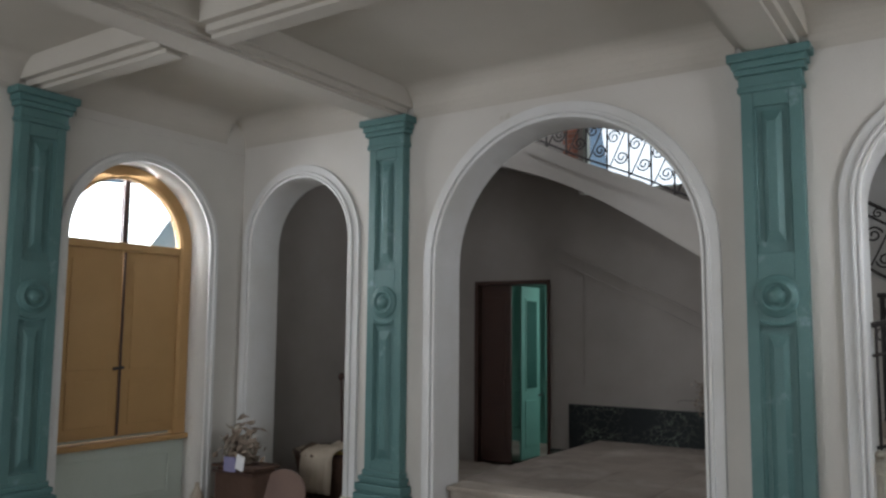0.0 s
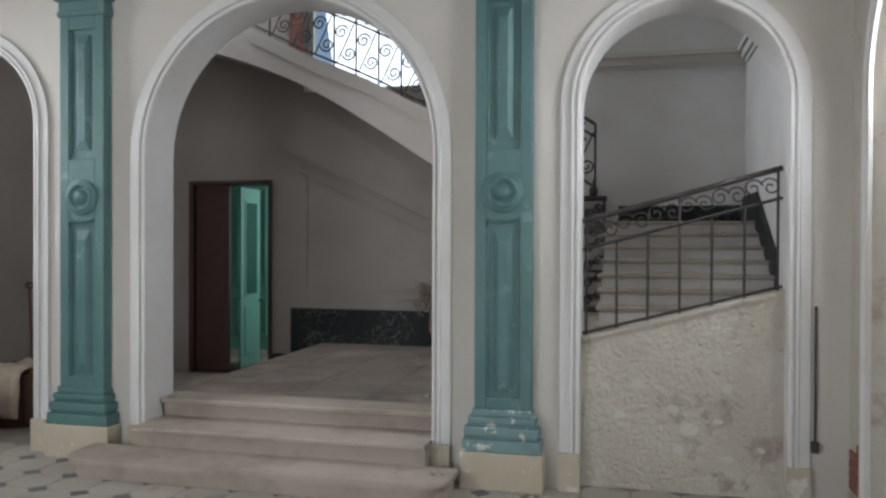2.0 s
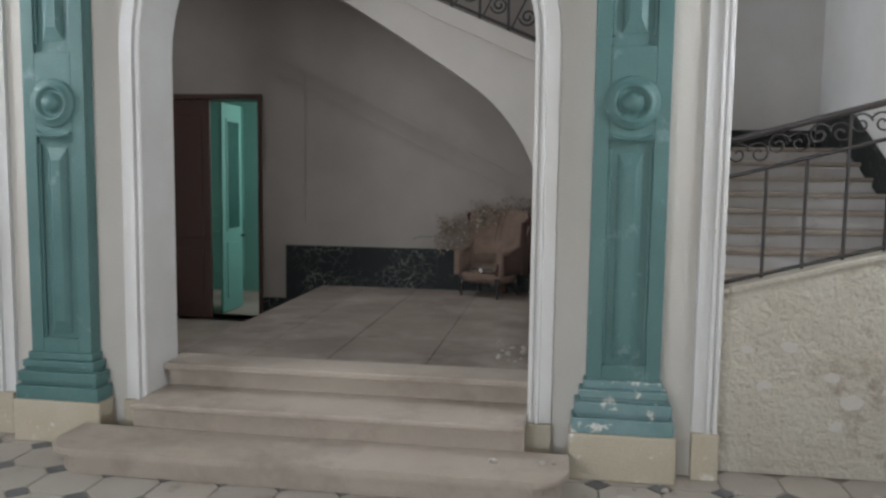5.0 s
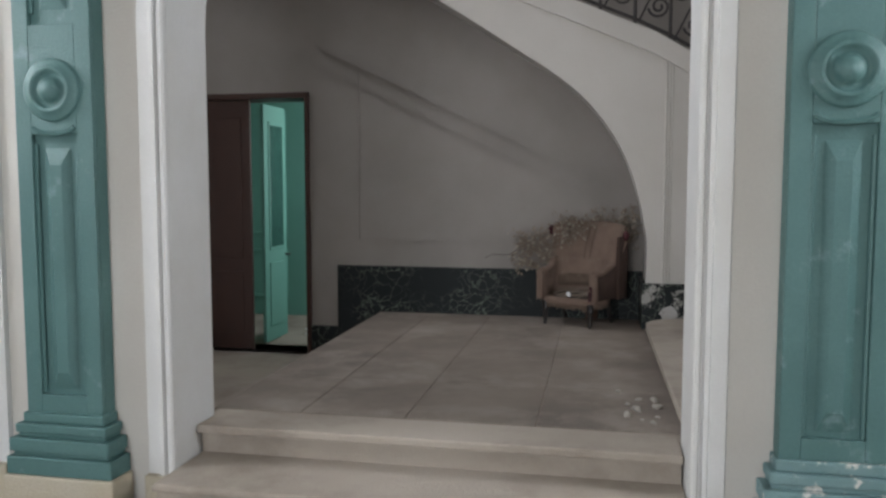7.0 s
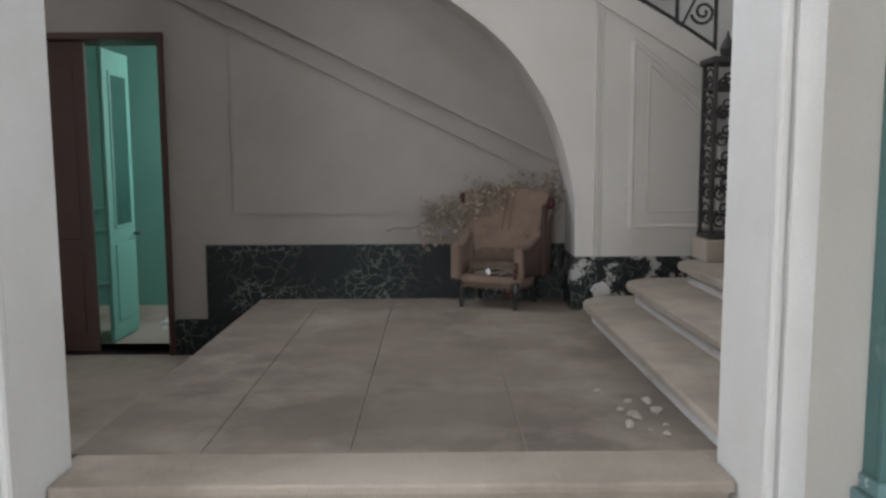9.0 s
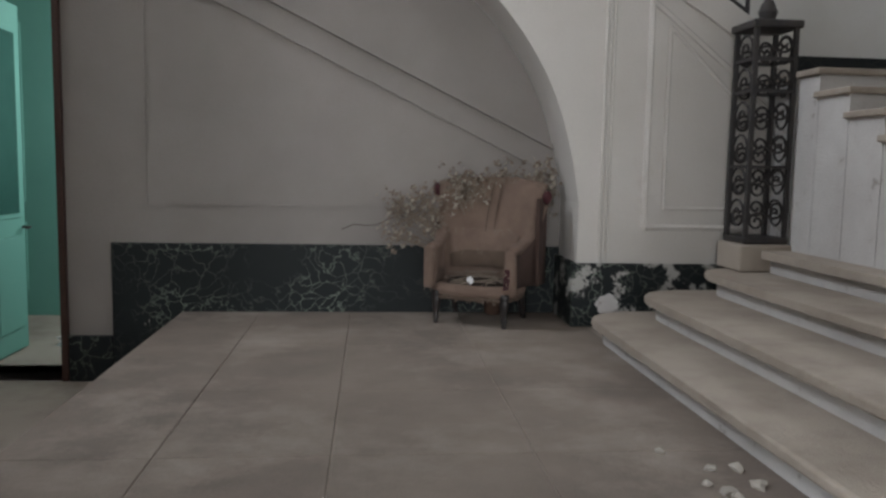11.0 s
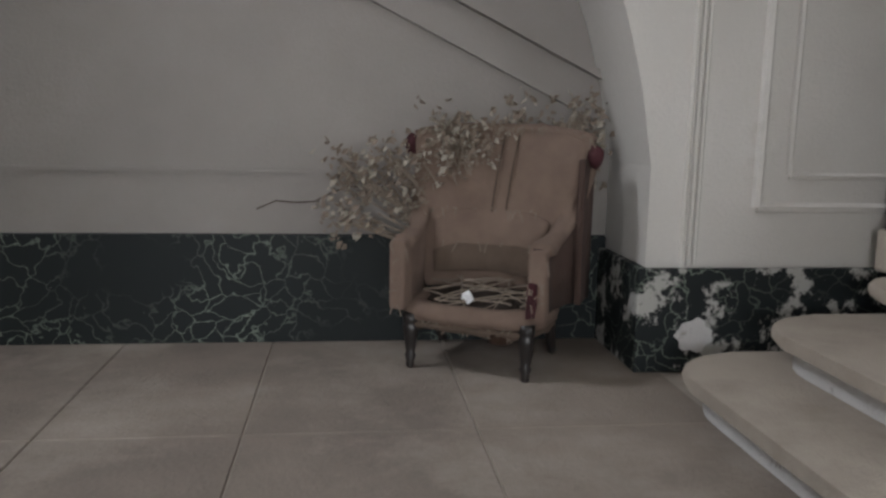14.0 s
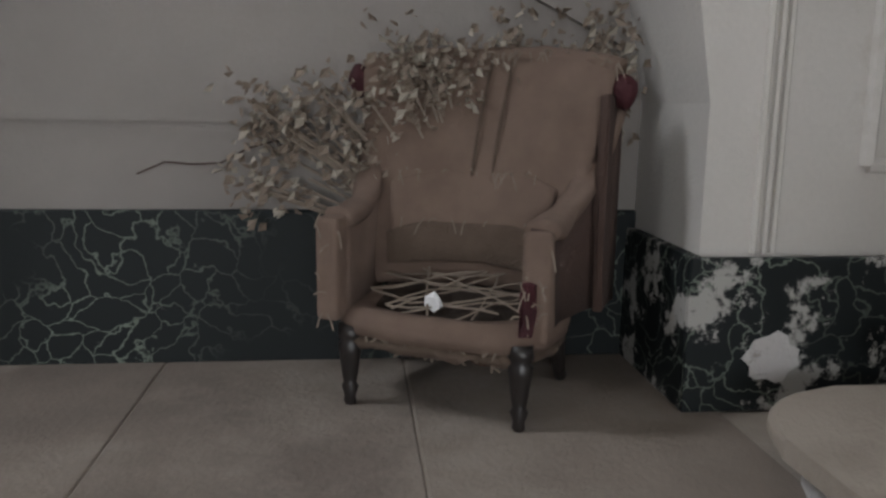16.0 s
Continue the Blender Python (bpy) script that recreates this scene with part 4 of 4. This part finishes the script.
            y = D + 0.09 - (2 * D + 0.05) * f
            zz = 0.62 + 0.36 * (1 - f) ** 3.0
            x = s * (W + 0.005 + 0.10 * (1 - f) ** 2)
            path.append((x, y, zz))
        n = 8
        rings = []
        for x, y, zz in path:
            rings.append([bm.verts.new((x + 0.045 * math.cos(2 * math.pi * k / n), y, zz - 0.03 + 0.038 * math.sin(2 * math.pi * k / n))) for k in range(n)])
        for a, b in zip(rings, rings[1:]):
            for k in range(n):
                bm.faces.new((a[k], a[(k + 1) % n], b[(k + 1) % n], b[k]))
        bm.faces.new(rings[0][::-1])
        bm.faces.new(rings[-1])
        part("arm_roll", rough(bm, 0.010, 12), burlap, root, "torn burlap arm", smooth=True)
        bm = bmesh.new()
        ins = [(x - s * 0.03, y, zz) for x, y, zz in path]
        lo = [[bm.verts.new((x - s * dx, y, zz - 0.02 if up else 0.30)) for up in (0, 1)] for dx in (0.0,) for x, y, zz in ins]
        hi = [[bm.verts.new((x + s * 0.055, y, zz - 0.02 if up else 0.30)) for up in (0, 1)] for x, y, zz in ins]
        for g in (lo, hi):
            for a, b in zip(g, g[1:]):
                bm.faces.new((a[0], b[0], b[1], a[1]))
        for k in (0, -1):
            bm.faces.new((lo[k][0], lo[k][1], hi[k][1], hi[k][0]))
        for a, b, c, d in zip(lo, lo[1:], hi, hi[1:]):
            bm.faces.new((a[1], b[1], d[1], c[1]))
            bm.faces.new((a[0], c[0], d[0], b[0]))
        part("arm_side", rough(bm, 0.008, 8), burlap if s < 0 else velvet_brown, root, "" if s < 0 else "faded brown outer cloth", smooth=True)
        # front post
        bm = boxed(s * (W + 0.012) - 0.036, s * (W + 0.012) + 0.036, -D - 0.035, -D + 0.045, 0.28, 0.60, bevel=0.014)
        part("arm_post", rough(bm, 0.010, 10), burlap, root)
        bm = bmesh.new()
        r0 = bmesh.ops.create_icosphere(bm, subdivisions=2, radius=0.05)
        for v in bm.verts:
            v.co = Vector((v.co.x * 0.75 + s * 0.42, v.co.y * 0.9 + D + 0.02, v.co.z * 1.2 + (0.985 if s > 0 else 1.02)))
        part("velvet_scroll", rough(bm, 0.014, 18), velvet, root, "rag of dark red velvet", smooth=True)
    bm = boxed(W - 0.025, W + 0.012, -D - 0.044, -D - 0.032, 0.31, 0.46, bevel=0.006)
    bmesh.ops.subdivide_edges(bm, edges=bm.edges[:], cuts=3)
    part("velvet_strip", rough(bm, 0.03, 14), velvet, root, "torn strip of dark red velvet")
    # outside wing behind: a dark sheet for the chair's back and its shadow
    bm = boxed(0.375, 0.40, D - 0.12, D + 0.15, 0.30, 0.98, bevel=0.006)
    bmesh.ops.subdivide_edges(bm, edges=bm.edges[:], cuts=3)
    part("outer_wing", rough(bm, 0.018, 6), velvet_brown, root, "brown outer back of the chair, its dark sheet also its shadow")
    # legs: turned and tapered in front, splayed behind
    for sx in (-1, 1):
        bm = lathe(bmesh.new(), [(0.014, 0.0), (0.020, 0.012), (0.017, 0.03), (0.026, 0.06), (0.019, 0.075), (0.024, 0.10), (0.032, 0.17), (0.036, 0.20), (0.028, 0.21), (0.036, 0.225), (0.034, 0.262)], sx * (W - 0.035), -D + 0.03, 14)
        part("leg", bm, black_wood, root, "turned black front leg", smooth=True)
        bm = tube(bmesh.new(), [(sx * (W - 0.03), D - 0.03, 0.262), (sx * (W - 0.025), D + 0.0, 0.15), (sx * (W - 0.02), D + 0.02, 0.06), (sx * (W - 0.02), D + 0.06, 0.02), (sx * (W - 0.02), D + 0.10, 0.018)], 0.027, 8, [1.1, 1.0, 0.8, 0.72, 0.6])
        part("leg", bm, black_wood, root, "curved black back leg", smooth=True)
    for k in range(14):
        u = rnd.uniform(-0.24, 0.24)
        bm = tube(bmesh.new(), [(u, -D - 0.02, 0.24), (u + rnd.uniform(-.03, .03), -D - 0.01, 0.22), (u + rnd.uniform(-.05, .05), -D + 0.02, 0.20 - rnd.uniform(0, .03))], 0.004, 4)
        part("frayed_thread", bm, twine, root)
    # loose threads along the torn edges
    for k in range(90):
        if k < 45:
            u = rnd.uniform(-1, 1)
            q = Vector((u * 0.40, D + 0.11 - 0.11 * u * u, 1.115 - 0.045 * u ** 4))
        elif k < 70:
            u = rnd.uniform(-1, 1)
            q = Vector((u * 0.25, D - 0.13 - 0.05 * u * u, rnd.choice((0.565, 0.725))))
        else:
            u = rnd.choice((-1, 1))
            q = Vector((u * (W + rnd.uniform(-0.03, 0.05)), -D - 0.04, rnd.uniform(0.3, 0.62)))
        d = Vector((rnd.uniform(-0.03, 0.03), -rnd.uniform(0.005, 0.03), rnd.uniform(-0.045, 0.02)))
        part("frayed_thread", tube(bmesh.new(), [q, q + d * 0.6, q + d + Vector((0, 0, -0.012))], 0.0025, 4), twine, root)
    return root


chair = armchair()
chair.matrix_world = pose(-3.165, 12.73, LZ, 0, 0, -27) @ Matrix.Diagonal((0.97, 0.74, 0.88, 1))

# ---- dried flowers behind the chair ----
def dried_flowers():
    root = holder("dried_flowers", -3.0, 13.0, LZ, "large dead bouquet of dried brown flowers behind the armchair", "dried flowers")
    rnd = random.Random(21)
    bm_leaf, bm_pale = bmesh.new(), bmesh.new()
    foot = Vector((-3.02, 13.02, LZ + 0.0))

    def petal(bm, c, size):
        n = Vector((rnd.uniform(-1, 1), rnd.uniform(-1, 0.3), rnd.uniform(-1, 1))).normalized()
        u = n.orthogonal().normalized()
        w = n.cross(u)
        pts = [c + u * size, c + w * size * 0.6 + n * size * 0.25, c - u * size * 0.9, c - w * size * 0.6 + n * size * 0.3]
        vs = [bm.verts.new(p) for p in pts]
        mid = bm.verts.new(c - n * size * 0.15)
        for a, b in zip(vs, vs[1:] + vs[:1]):
            bm.faces.new((a, b, mid))

    for k in range(84):
        f = rnd.random()
        if f < 0.32:
            tip = Vector((rnd.uniform(-3.76, -3.38), rnd.uniform(12.98, 13.06), LZ + rnd.uniform(0.55, 0.86)))
        else:
            x = rnd.uniform(-3.36, -2.66)
            tip = Vector((x, rnd.uniform(12.96, 13.06), LZ + rnd.uniform(0.80, 0.98 + 0.18 * (x + 3.36))))
        midp = foot.lerp(tip, 0.55) + Vector((0, 0, 0.14))
        part("stem", tube(bmesh.new(), [foot, foot.lerp(midp, 0.5), midp, tip], 0.005, 4), twine, root)
        for j in range(rnd.randint(16, 26)):
            c = tip + Vector((rnd.gauss(0, 0.055), rnd.gauss(0, 0.03), rnd.gauss(0, 0.05)))
            c.y = min(c.y, 13.085)
            petal(bm_leaf if rnd.random() < 0.72 else bm_pale, c, rnd.uniform(0.012, 0.028))
    tagged(part("petals", bm_leaf, dry_leaf, root), kind="stuff")
    tagged(part("pale_petals", bm_pale, pale_petal, root, "pale papery petals"), kind="stuff")
    tub = lathe(bmesh.new(), [(0.05, LZ), (0.06, LZ + 0.01), (0.065, LZ + 0.16), (0.075, LZ + 0.18), (0.06, LZ + 0.18)], -3.02, 13.02)
    part("pot", tub, wicker, root)


dried_flowers()

crack = tube(bmesh.new(), [(-4.12 + 0.085 * k, YB - 0.003, LZ + 0.60 + 0.018 * k + 0.02 * math.sin(k * 1.7)) for k in range(9)], 0.004, 4)
structure(link_bm("wall_crack", crack, velvet_brown), "thin dark crack across the stair wall plaster", "crack")

# ---- clutter in the side arch ----
def chest():
    root = holder("wicker_chest", -7.55, 8.62, 0, "dark round-cornered wicker chest on the tiled floor", "chest")
    bm = boxed(-7.86, -7.22, 8.28, 8.66, 0.02, 0.52, bevel=0.05)
    part("body", bm, wicker, root)
    part("lid", boxed(-7.88, -7.20, 8.26, 8.68, 0.522, 0.56, bevel=0.015), wicker, root)
    for zz in (0.08, 0.47):
        part("binding", boxed(-7.87, -7.21, 8.268, 8.279, zz, zz + 0.03), wood_dark, root)


chest()
bouq = holder("dead_bouquet", -7.6, 8.46, 0.56, "bunch of withered brown flowers lying on the chest", "dried flowers")
rnd = random.Random(4)
bmA, bmB = bmesh.new(), bmesh.new()
for k in range(260):
    c = Vector((-7.62 + rnd.gauss(0, 0.13), 8.46 + rnd.gauss(0, 0.07), 0.60 + abs(rnd.gauss(0, 0.16))))
    b = bmA if rnd.random() < 0.85 else bmB
    s = rnd.uniform(0.03, 0.075)
    n = Vector((rnd.uniform(-1, 1), rnd.uniform(-1, 1), rnd.uniform(-1, 1))).normalized()
    u = n.orthogonal().normalized() * s
    w = n.cross(u)
    vs = [b.verts.new(c + p) for p in (u, w * 0.6 + n * s * 0.3, -u, -w * 0.6 + n * s * 0.3)]
    b.faces.new((vs[0], vs[1], vs[2]))
    b.faces.new((vs[0], vs[2], vs[3]))
tagged(part("petals", bmA, dry_leaf, bouq), kind="stuff")
tagged(part("pale_petals", bmB, pale_petal, bouq, "pale dry petals"), kind="stuff")
for k in range(12):
    part("stem", tube(bmesh.new(), [(-7.6 + 0.012 * k - 0.07, 8.42, 0.565), (-7.62 + rnd.gauss(0, .1), 8.45, 0.70), (-7.62 + rnd.gauss(0, .16), 8.46, 0.84)], 0.005, 4), twine, bouq)
sheet = bmesh.new()
for k, (dx, dz) in enumerate(((0, 0), (0.02, 0.02))):
    prism(sheet, [(-7.46 + dx, 0.55 + dz), (-7.34 + dx, 0.52 + dz), (-7.31 + dx, 0.66 + dz), (-7.43 + dx, 0.69 + dz)], "y", 8.235 - 0.01 * k, 8.238 - 0.01 * k)
tagged(link_bm("paper_sheets", sheet, paper), "white paper sheets hanging over the chest", "paper")
tagged(link_bm("paper_packet", boxed(-7.66, -7.47, 8.25, 8.258, 0.50, 0.66, bevel=0.002), blue_paper), "lilac paper packet on the chest", "paper")

disc = bmesh.new()
bmesh.ops.create_cone(disc, cap_ends=True, segments=40, radius1=0.27, radius2=0.27, depth=0.04)
bmesh.ops.bevel(disc, geom=[e for e in disc.edges if len(e.link_faces) == 2 and abs(e.calc_face_angle(0)) > 1.0], offset=0.01, segments=2, affect="EDGES")
ob = tagged(link_bm("round_tabletop", disc, material("brown_tabletop", (0.15, 0.085, 0.06), (0.11, 0.06, 0.045), 3, 0.55, bump=0.1)), "round brown wooden tabletop leaning on the chest", "tabletop")
ob.matrix_world = pose(-7.05, 8.56, 0.268, 72, 0, 24)

def basket():
    root = holder("basket_chair", -7.1, 10.1, 0, "dark wicker tub heaped with dirty cloths", "basket")
    bm = lathe(bmesh.new(), [(0.34, 0.0), (0.40, 0.25), (0.46, 0.52), (0.47, 0.56), (0.43, 0.56), (0.36, 0.2)], -7.35, 9.75, 28)
    for v in bm.verts:
        v.co.x = -7.35 + (v.co.x + 7.35) * 1.15
    part("tub", bm, wicker, root)
    bm = bmesh.new()
    tube(bm, [(-7.35 + 0.53 * math.cos(a), 9.75 + 0.46 * math.sin(a), 0.57) for a in [2 * math.pi * i / 28 for i in range(29)]], 0.025, 6)
    part("rim", bm, wood_dark, root)
    bm = bmesh.new()
    bmesh.ops.create_grid(bm, x_segments=16, y_segments=16, size=1)
    for v in bm.verts:
        u, w = v.co.x, v.co.y
        fold = 0.02 * math.sin(u * 14) + 0.02 * noise.noise(Vector((u * 4, w * 4, 1)))
        if w < 0:
            v.co = Vector((-7.22 + u * 0.24, 9.27 + fold - 0.03 * abs(w), 0.60 + w * 0.45))
        else:
            v.co = Vector((-7.22 + u * 0.26, 9.27 + w * 0.4, 0.60 + 0.05 * math.sin(w * 3) + fold))
    ob = part("draped_cloth", bm, cloth, root, "dirty beige draped cloth", smooth=True)
    sol = ob.modifiers.new("thickness", "SOLIDIFY")
    sol.thickness = 0.008
    for nm, x, yy, mat, sz, lab in (("rag", -7.6, 9.6, burlap_dark, 0.17, "brown crumpled rag"), ("rag", -7.05, 9.6, yellow_cloth, 0.13, "mustard yellow rag"), ("rag", -7.35, 9.85, cloth, 0.2, "beige rag"), ("rag", -7.7, 9.55, cloth, 0.12, "pale rag")):
        bm = bmesh.new()
        bmesh.ops.create_icosphere(bm, subdivisions=3, radius=sz)
        for v in bm.verts:
            v.co += noise.noise_vector(v.co * 9) * sz * 0.5
            v.co.z *= 0.55
            v.co += Vector((x, yy, 0.55))
        part(nm, bm, mat, root, lab, smooth=True)


basket()
cane = holder("walking_stick", -7.3, 9.9, 0.6, "thin dark stick with a round knob leaning in the tub", "stick")
part("shaft", tube(bmesh.new(), [(-7.2, 9.72, 0.5), (-7.62, 10.15, 1.42)], 0.012, 6), wood_dark, cane)
part("knob", lathe(bmesh.new(), [(0.008, 1.40), (0.035, 1.42), (0.045, 1.45), (0.035, 1.48), (0.006, 1.50)], -7.63, 10.16, 14), wood_dark, cane, smooth=True)

jar = holder("glass_jar", -7.95, 8.15, 0, "dusty pale bottle standing by the skirting", "bottle")
part("bottle", lathe(bmesh.new(), [(0.06, 0.0), (0.075, 0.01), (0.075, 0.22), (0.05, 0.27), (0.028, 0.31), (0.028, 0.36), (0.02, 0.36)], -7.93, 8.12, 18), cloth, jar, smooth=True)
crumpled("crumpled_rag", -7.78, 7.98, 0.0, 0.10, cloth, "crumpled brown rag on the tiles", "rag", 9)

# corner conduit and rubble
pipe = holder("wall_pipe", 0.30, 8.76, 0, "thin dark pipe down the corner moulding", "pipe")
part("tube", tube(bmesh.new(), [(0.40, 8.76, 0.45), (0.40, 8.76, 1.5)], 0.010, 8), iron, pipe)
part("bracket", boxed(0.375, 0.425, 8.735, 8.796, 0.42, 0.50, bevel=0.004), iron, pipe)
for i in range(9):
    z0 = 0.02 + 0.075 * (i // 2)
    y0 = 8.42 + 0.19 * (i % 2)
    o = structure(link_bm("exposed_brick", boxed(XR - 0.014, XR - 0.001, y0, y0 + 0.18, z0 + 0.15, z0 + 0.215, bevel=0.004), brick_red), "bare red brick where plaster has fallen", "brick")
fk = random.Random(31)
infill = bpy.data.objects["wall_stair_infill"]
for i in range(16):
    cx, cz, r = fk.uniform(-1.15, 0.1), fk.uniform(0.25, 0.85) if i < 20 else fk.uniform(0.9, 1.1), fk.uniform(0.02, 0.07)
    n = fk.randint(6, 10)
    pts = [(cx + 1.5 * r * fk.uniform(0.5, 1.1) * math.cos(2 * math.pi * k / n), cz + r * fk.uniform(0.4, 1.1) * math.sin(2 * math.pi * k / n)) for k in range(n)]
    part("plaster_flake", prism(bmesh.new(), pts, "y", 8.926 - 0.004 * fk.random(), 8.929), plaster if i % 3 else peeling, infill)
for i in range(9):
    x = -1.25 + 0.165 * i
    if i in (2, 6):
        continue
    part("brick", boxed(x, x + 0.15, 8.920, 8.929, 0.20 + fk.uniform(-.004, .004), 0.265, bevel=0.003), peeling, infill)
for i in range(4):
    x = -1.1 + 0.31 * i
    part("brick", boxed(x, x + 0.16, 8.921, 8.929, 0.06, 0.125, bevel=0.003), peeling, infill)
rr = random.Random(8)
base = []
for k in range(3):
    bm = bmesh.new()
    bmesh.ops.create_icosphere(bm, subdivisions=1, radius=0.03)
    for v in bm.verts:
        v.co *= 0.6 + 0.7 * rr.random()
        v.co.z *= 0.6
    me = bpy.data.meshes.new("rubble_piece")
    bm.to_mesh(me)
    bm.free()
    me.materials.append(rubble)
    base.append(me)
spots = [(rr.uniform(-2.2, 0.5), rr.uniform(8.0, 8.65), 0.0) for _ in range(46)] + [(rr.uniform(-2.85, -2.5), rr.uniform(9.5, 10.2), LZ) for _ in range(12)] + [(rr.uniform(-2.7, -2.3), rr.uniform(8.2, 8.45), 0.171) for _ in range(3)]
for x, y, z in spots:
    o = tagged(new("rubble_piece", base[rr.randint(0, 2)]), "broken plaster crumb lying on the floor", "rubble", "plaster crumbs")
    s = rr.uniform(0.3, 1.2)
    o.matrix_world = pose(x, y, z + 0.008 * s, 0, 0, rr.uniform(0, 360)) @ Matrix.Diagonal((s, s, s, 1))

# ---- pieces of the floors, last ----
def slab_mesh(w, d, h):
    bm = boxed(0, w, 0, d, -h, 0)
    bmesh.ops.bevel(bm, geom=[e for e in bm.edges if e.verts[0].co.z > -1e-5 and e.verts[1].co.z > -1e-5], offset=0.004, segments=1, affect="EDGES")
    me = bpy.data.meshes.new("slab")
    bm.to_mesh(me)
    bm.free()
    me.materials.append(slab_stone)
    return me


landing = bpy.data.objects["landing"]
XE, YE = (-5.25, -4.69, -4.05, -3.29, -2.44), (9.342, 10.2, 11.04, 12.0, YB - 0.037)
for a, b in zip(XE, XE[1:]):
    for c, d in zip(YE, YE[1:]):
        o = new("slab", slab_mesh(b - a - 0.004, d - c - 0.004, 0.043))
        o.parent = landing
        o.location = (a + 0.002, c + 0.002, LZ)

P = 0.38
def octagon(size, cut):
    return [(size, cut), (cut, size), (-cut, size), (-size, cut), (-size, -cut), (-cut, -size), (cut, -size), (size, -cut)]


def tile_mesh(name, pts, mat, top=0.0):
    bm = bmesh.new()
    lo = [bm.verts.new((x, y, -0.012)) for x, y in pts]
    hi = [bm.verts.new((x * 0.985, y * 0.985, top)) for x, y in pts]
    bm.faces.new(hi)
    n = len(pts)
    for i in range(n):
        bm.faces.new((lo[i], lo[(i + 1) % n], hi[(i + 1) % n], hi[i]))
    me = bpy.data.meshes.new(name)
    bm.to_mesh(me)
    bm.free()
    me.materials.append(mat)
    return me


oc, dq = octagon(P / 2 - 0.004, P / 2 - 0.088), [(0.075, 0), (0, 0.075), (-0.075, 0), (0, -0.075)]
tile_a, tile_b = tile_mesh("tile", oc, tile_white), tile_mesh("dark_tile", dq, tile_dark)
far = {"tile": ([], []), "dark": ([], [])}
for i in range(-1, 24):
    for j in range(27):
        x, y = XL + 0.15 + P * i, -1.0 + P * j - 0.14
        if x > XR + 0.1 or y > YA - 0.02:
            continue
        for key, me, ox, pts in (("tile", tile_a, 0.0, oc), ("dark", tile_b, P / 2, dq)):
            cx, cy = x + ox, y + ox
            if cy > YA + 0.1 or cx > XR or cx < XL - 0.2:
                continue
            if y > 6.3:
                o = new("tile" if key == "tile" else "dark_tile", me)
                o.parent = floor_hall
                o.location = (cx, cy, 0.0)
            else:
                vs, fs = far[key]
                k = len(vs)
                vs += [(cx + p[0] * 0.985, cy + p[1] * 0.985, 0.0) for p in pts] + [(cx + p[0], cy + p[1], -0.012) for p in pts]
                n = len(pts)
                fs.append(tuple(range(k, k + n)))
                fs += [(k + q, k + n + q, k + n + (q + 1) % n, k + (q + 1) % n) for q in range(n)]
for key, mat, nm in (("tile", tile_white, "tiles"), ("dark", tile_dark, "dark_tiles")):
    me = bpy.data.meshes.new(nm)
    me.from_pydata(far[key][0], [], far[key][1])
    me.materials.append(mat)
    o = new(nm, me)
    o.parent = floor_hall
    tagged(o, kind="stuff")
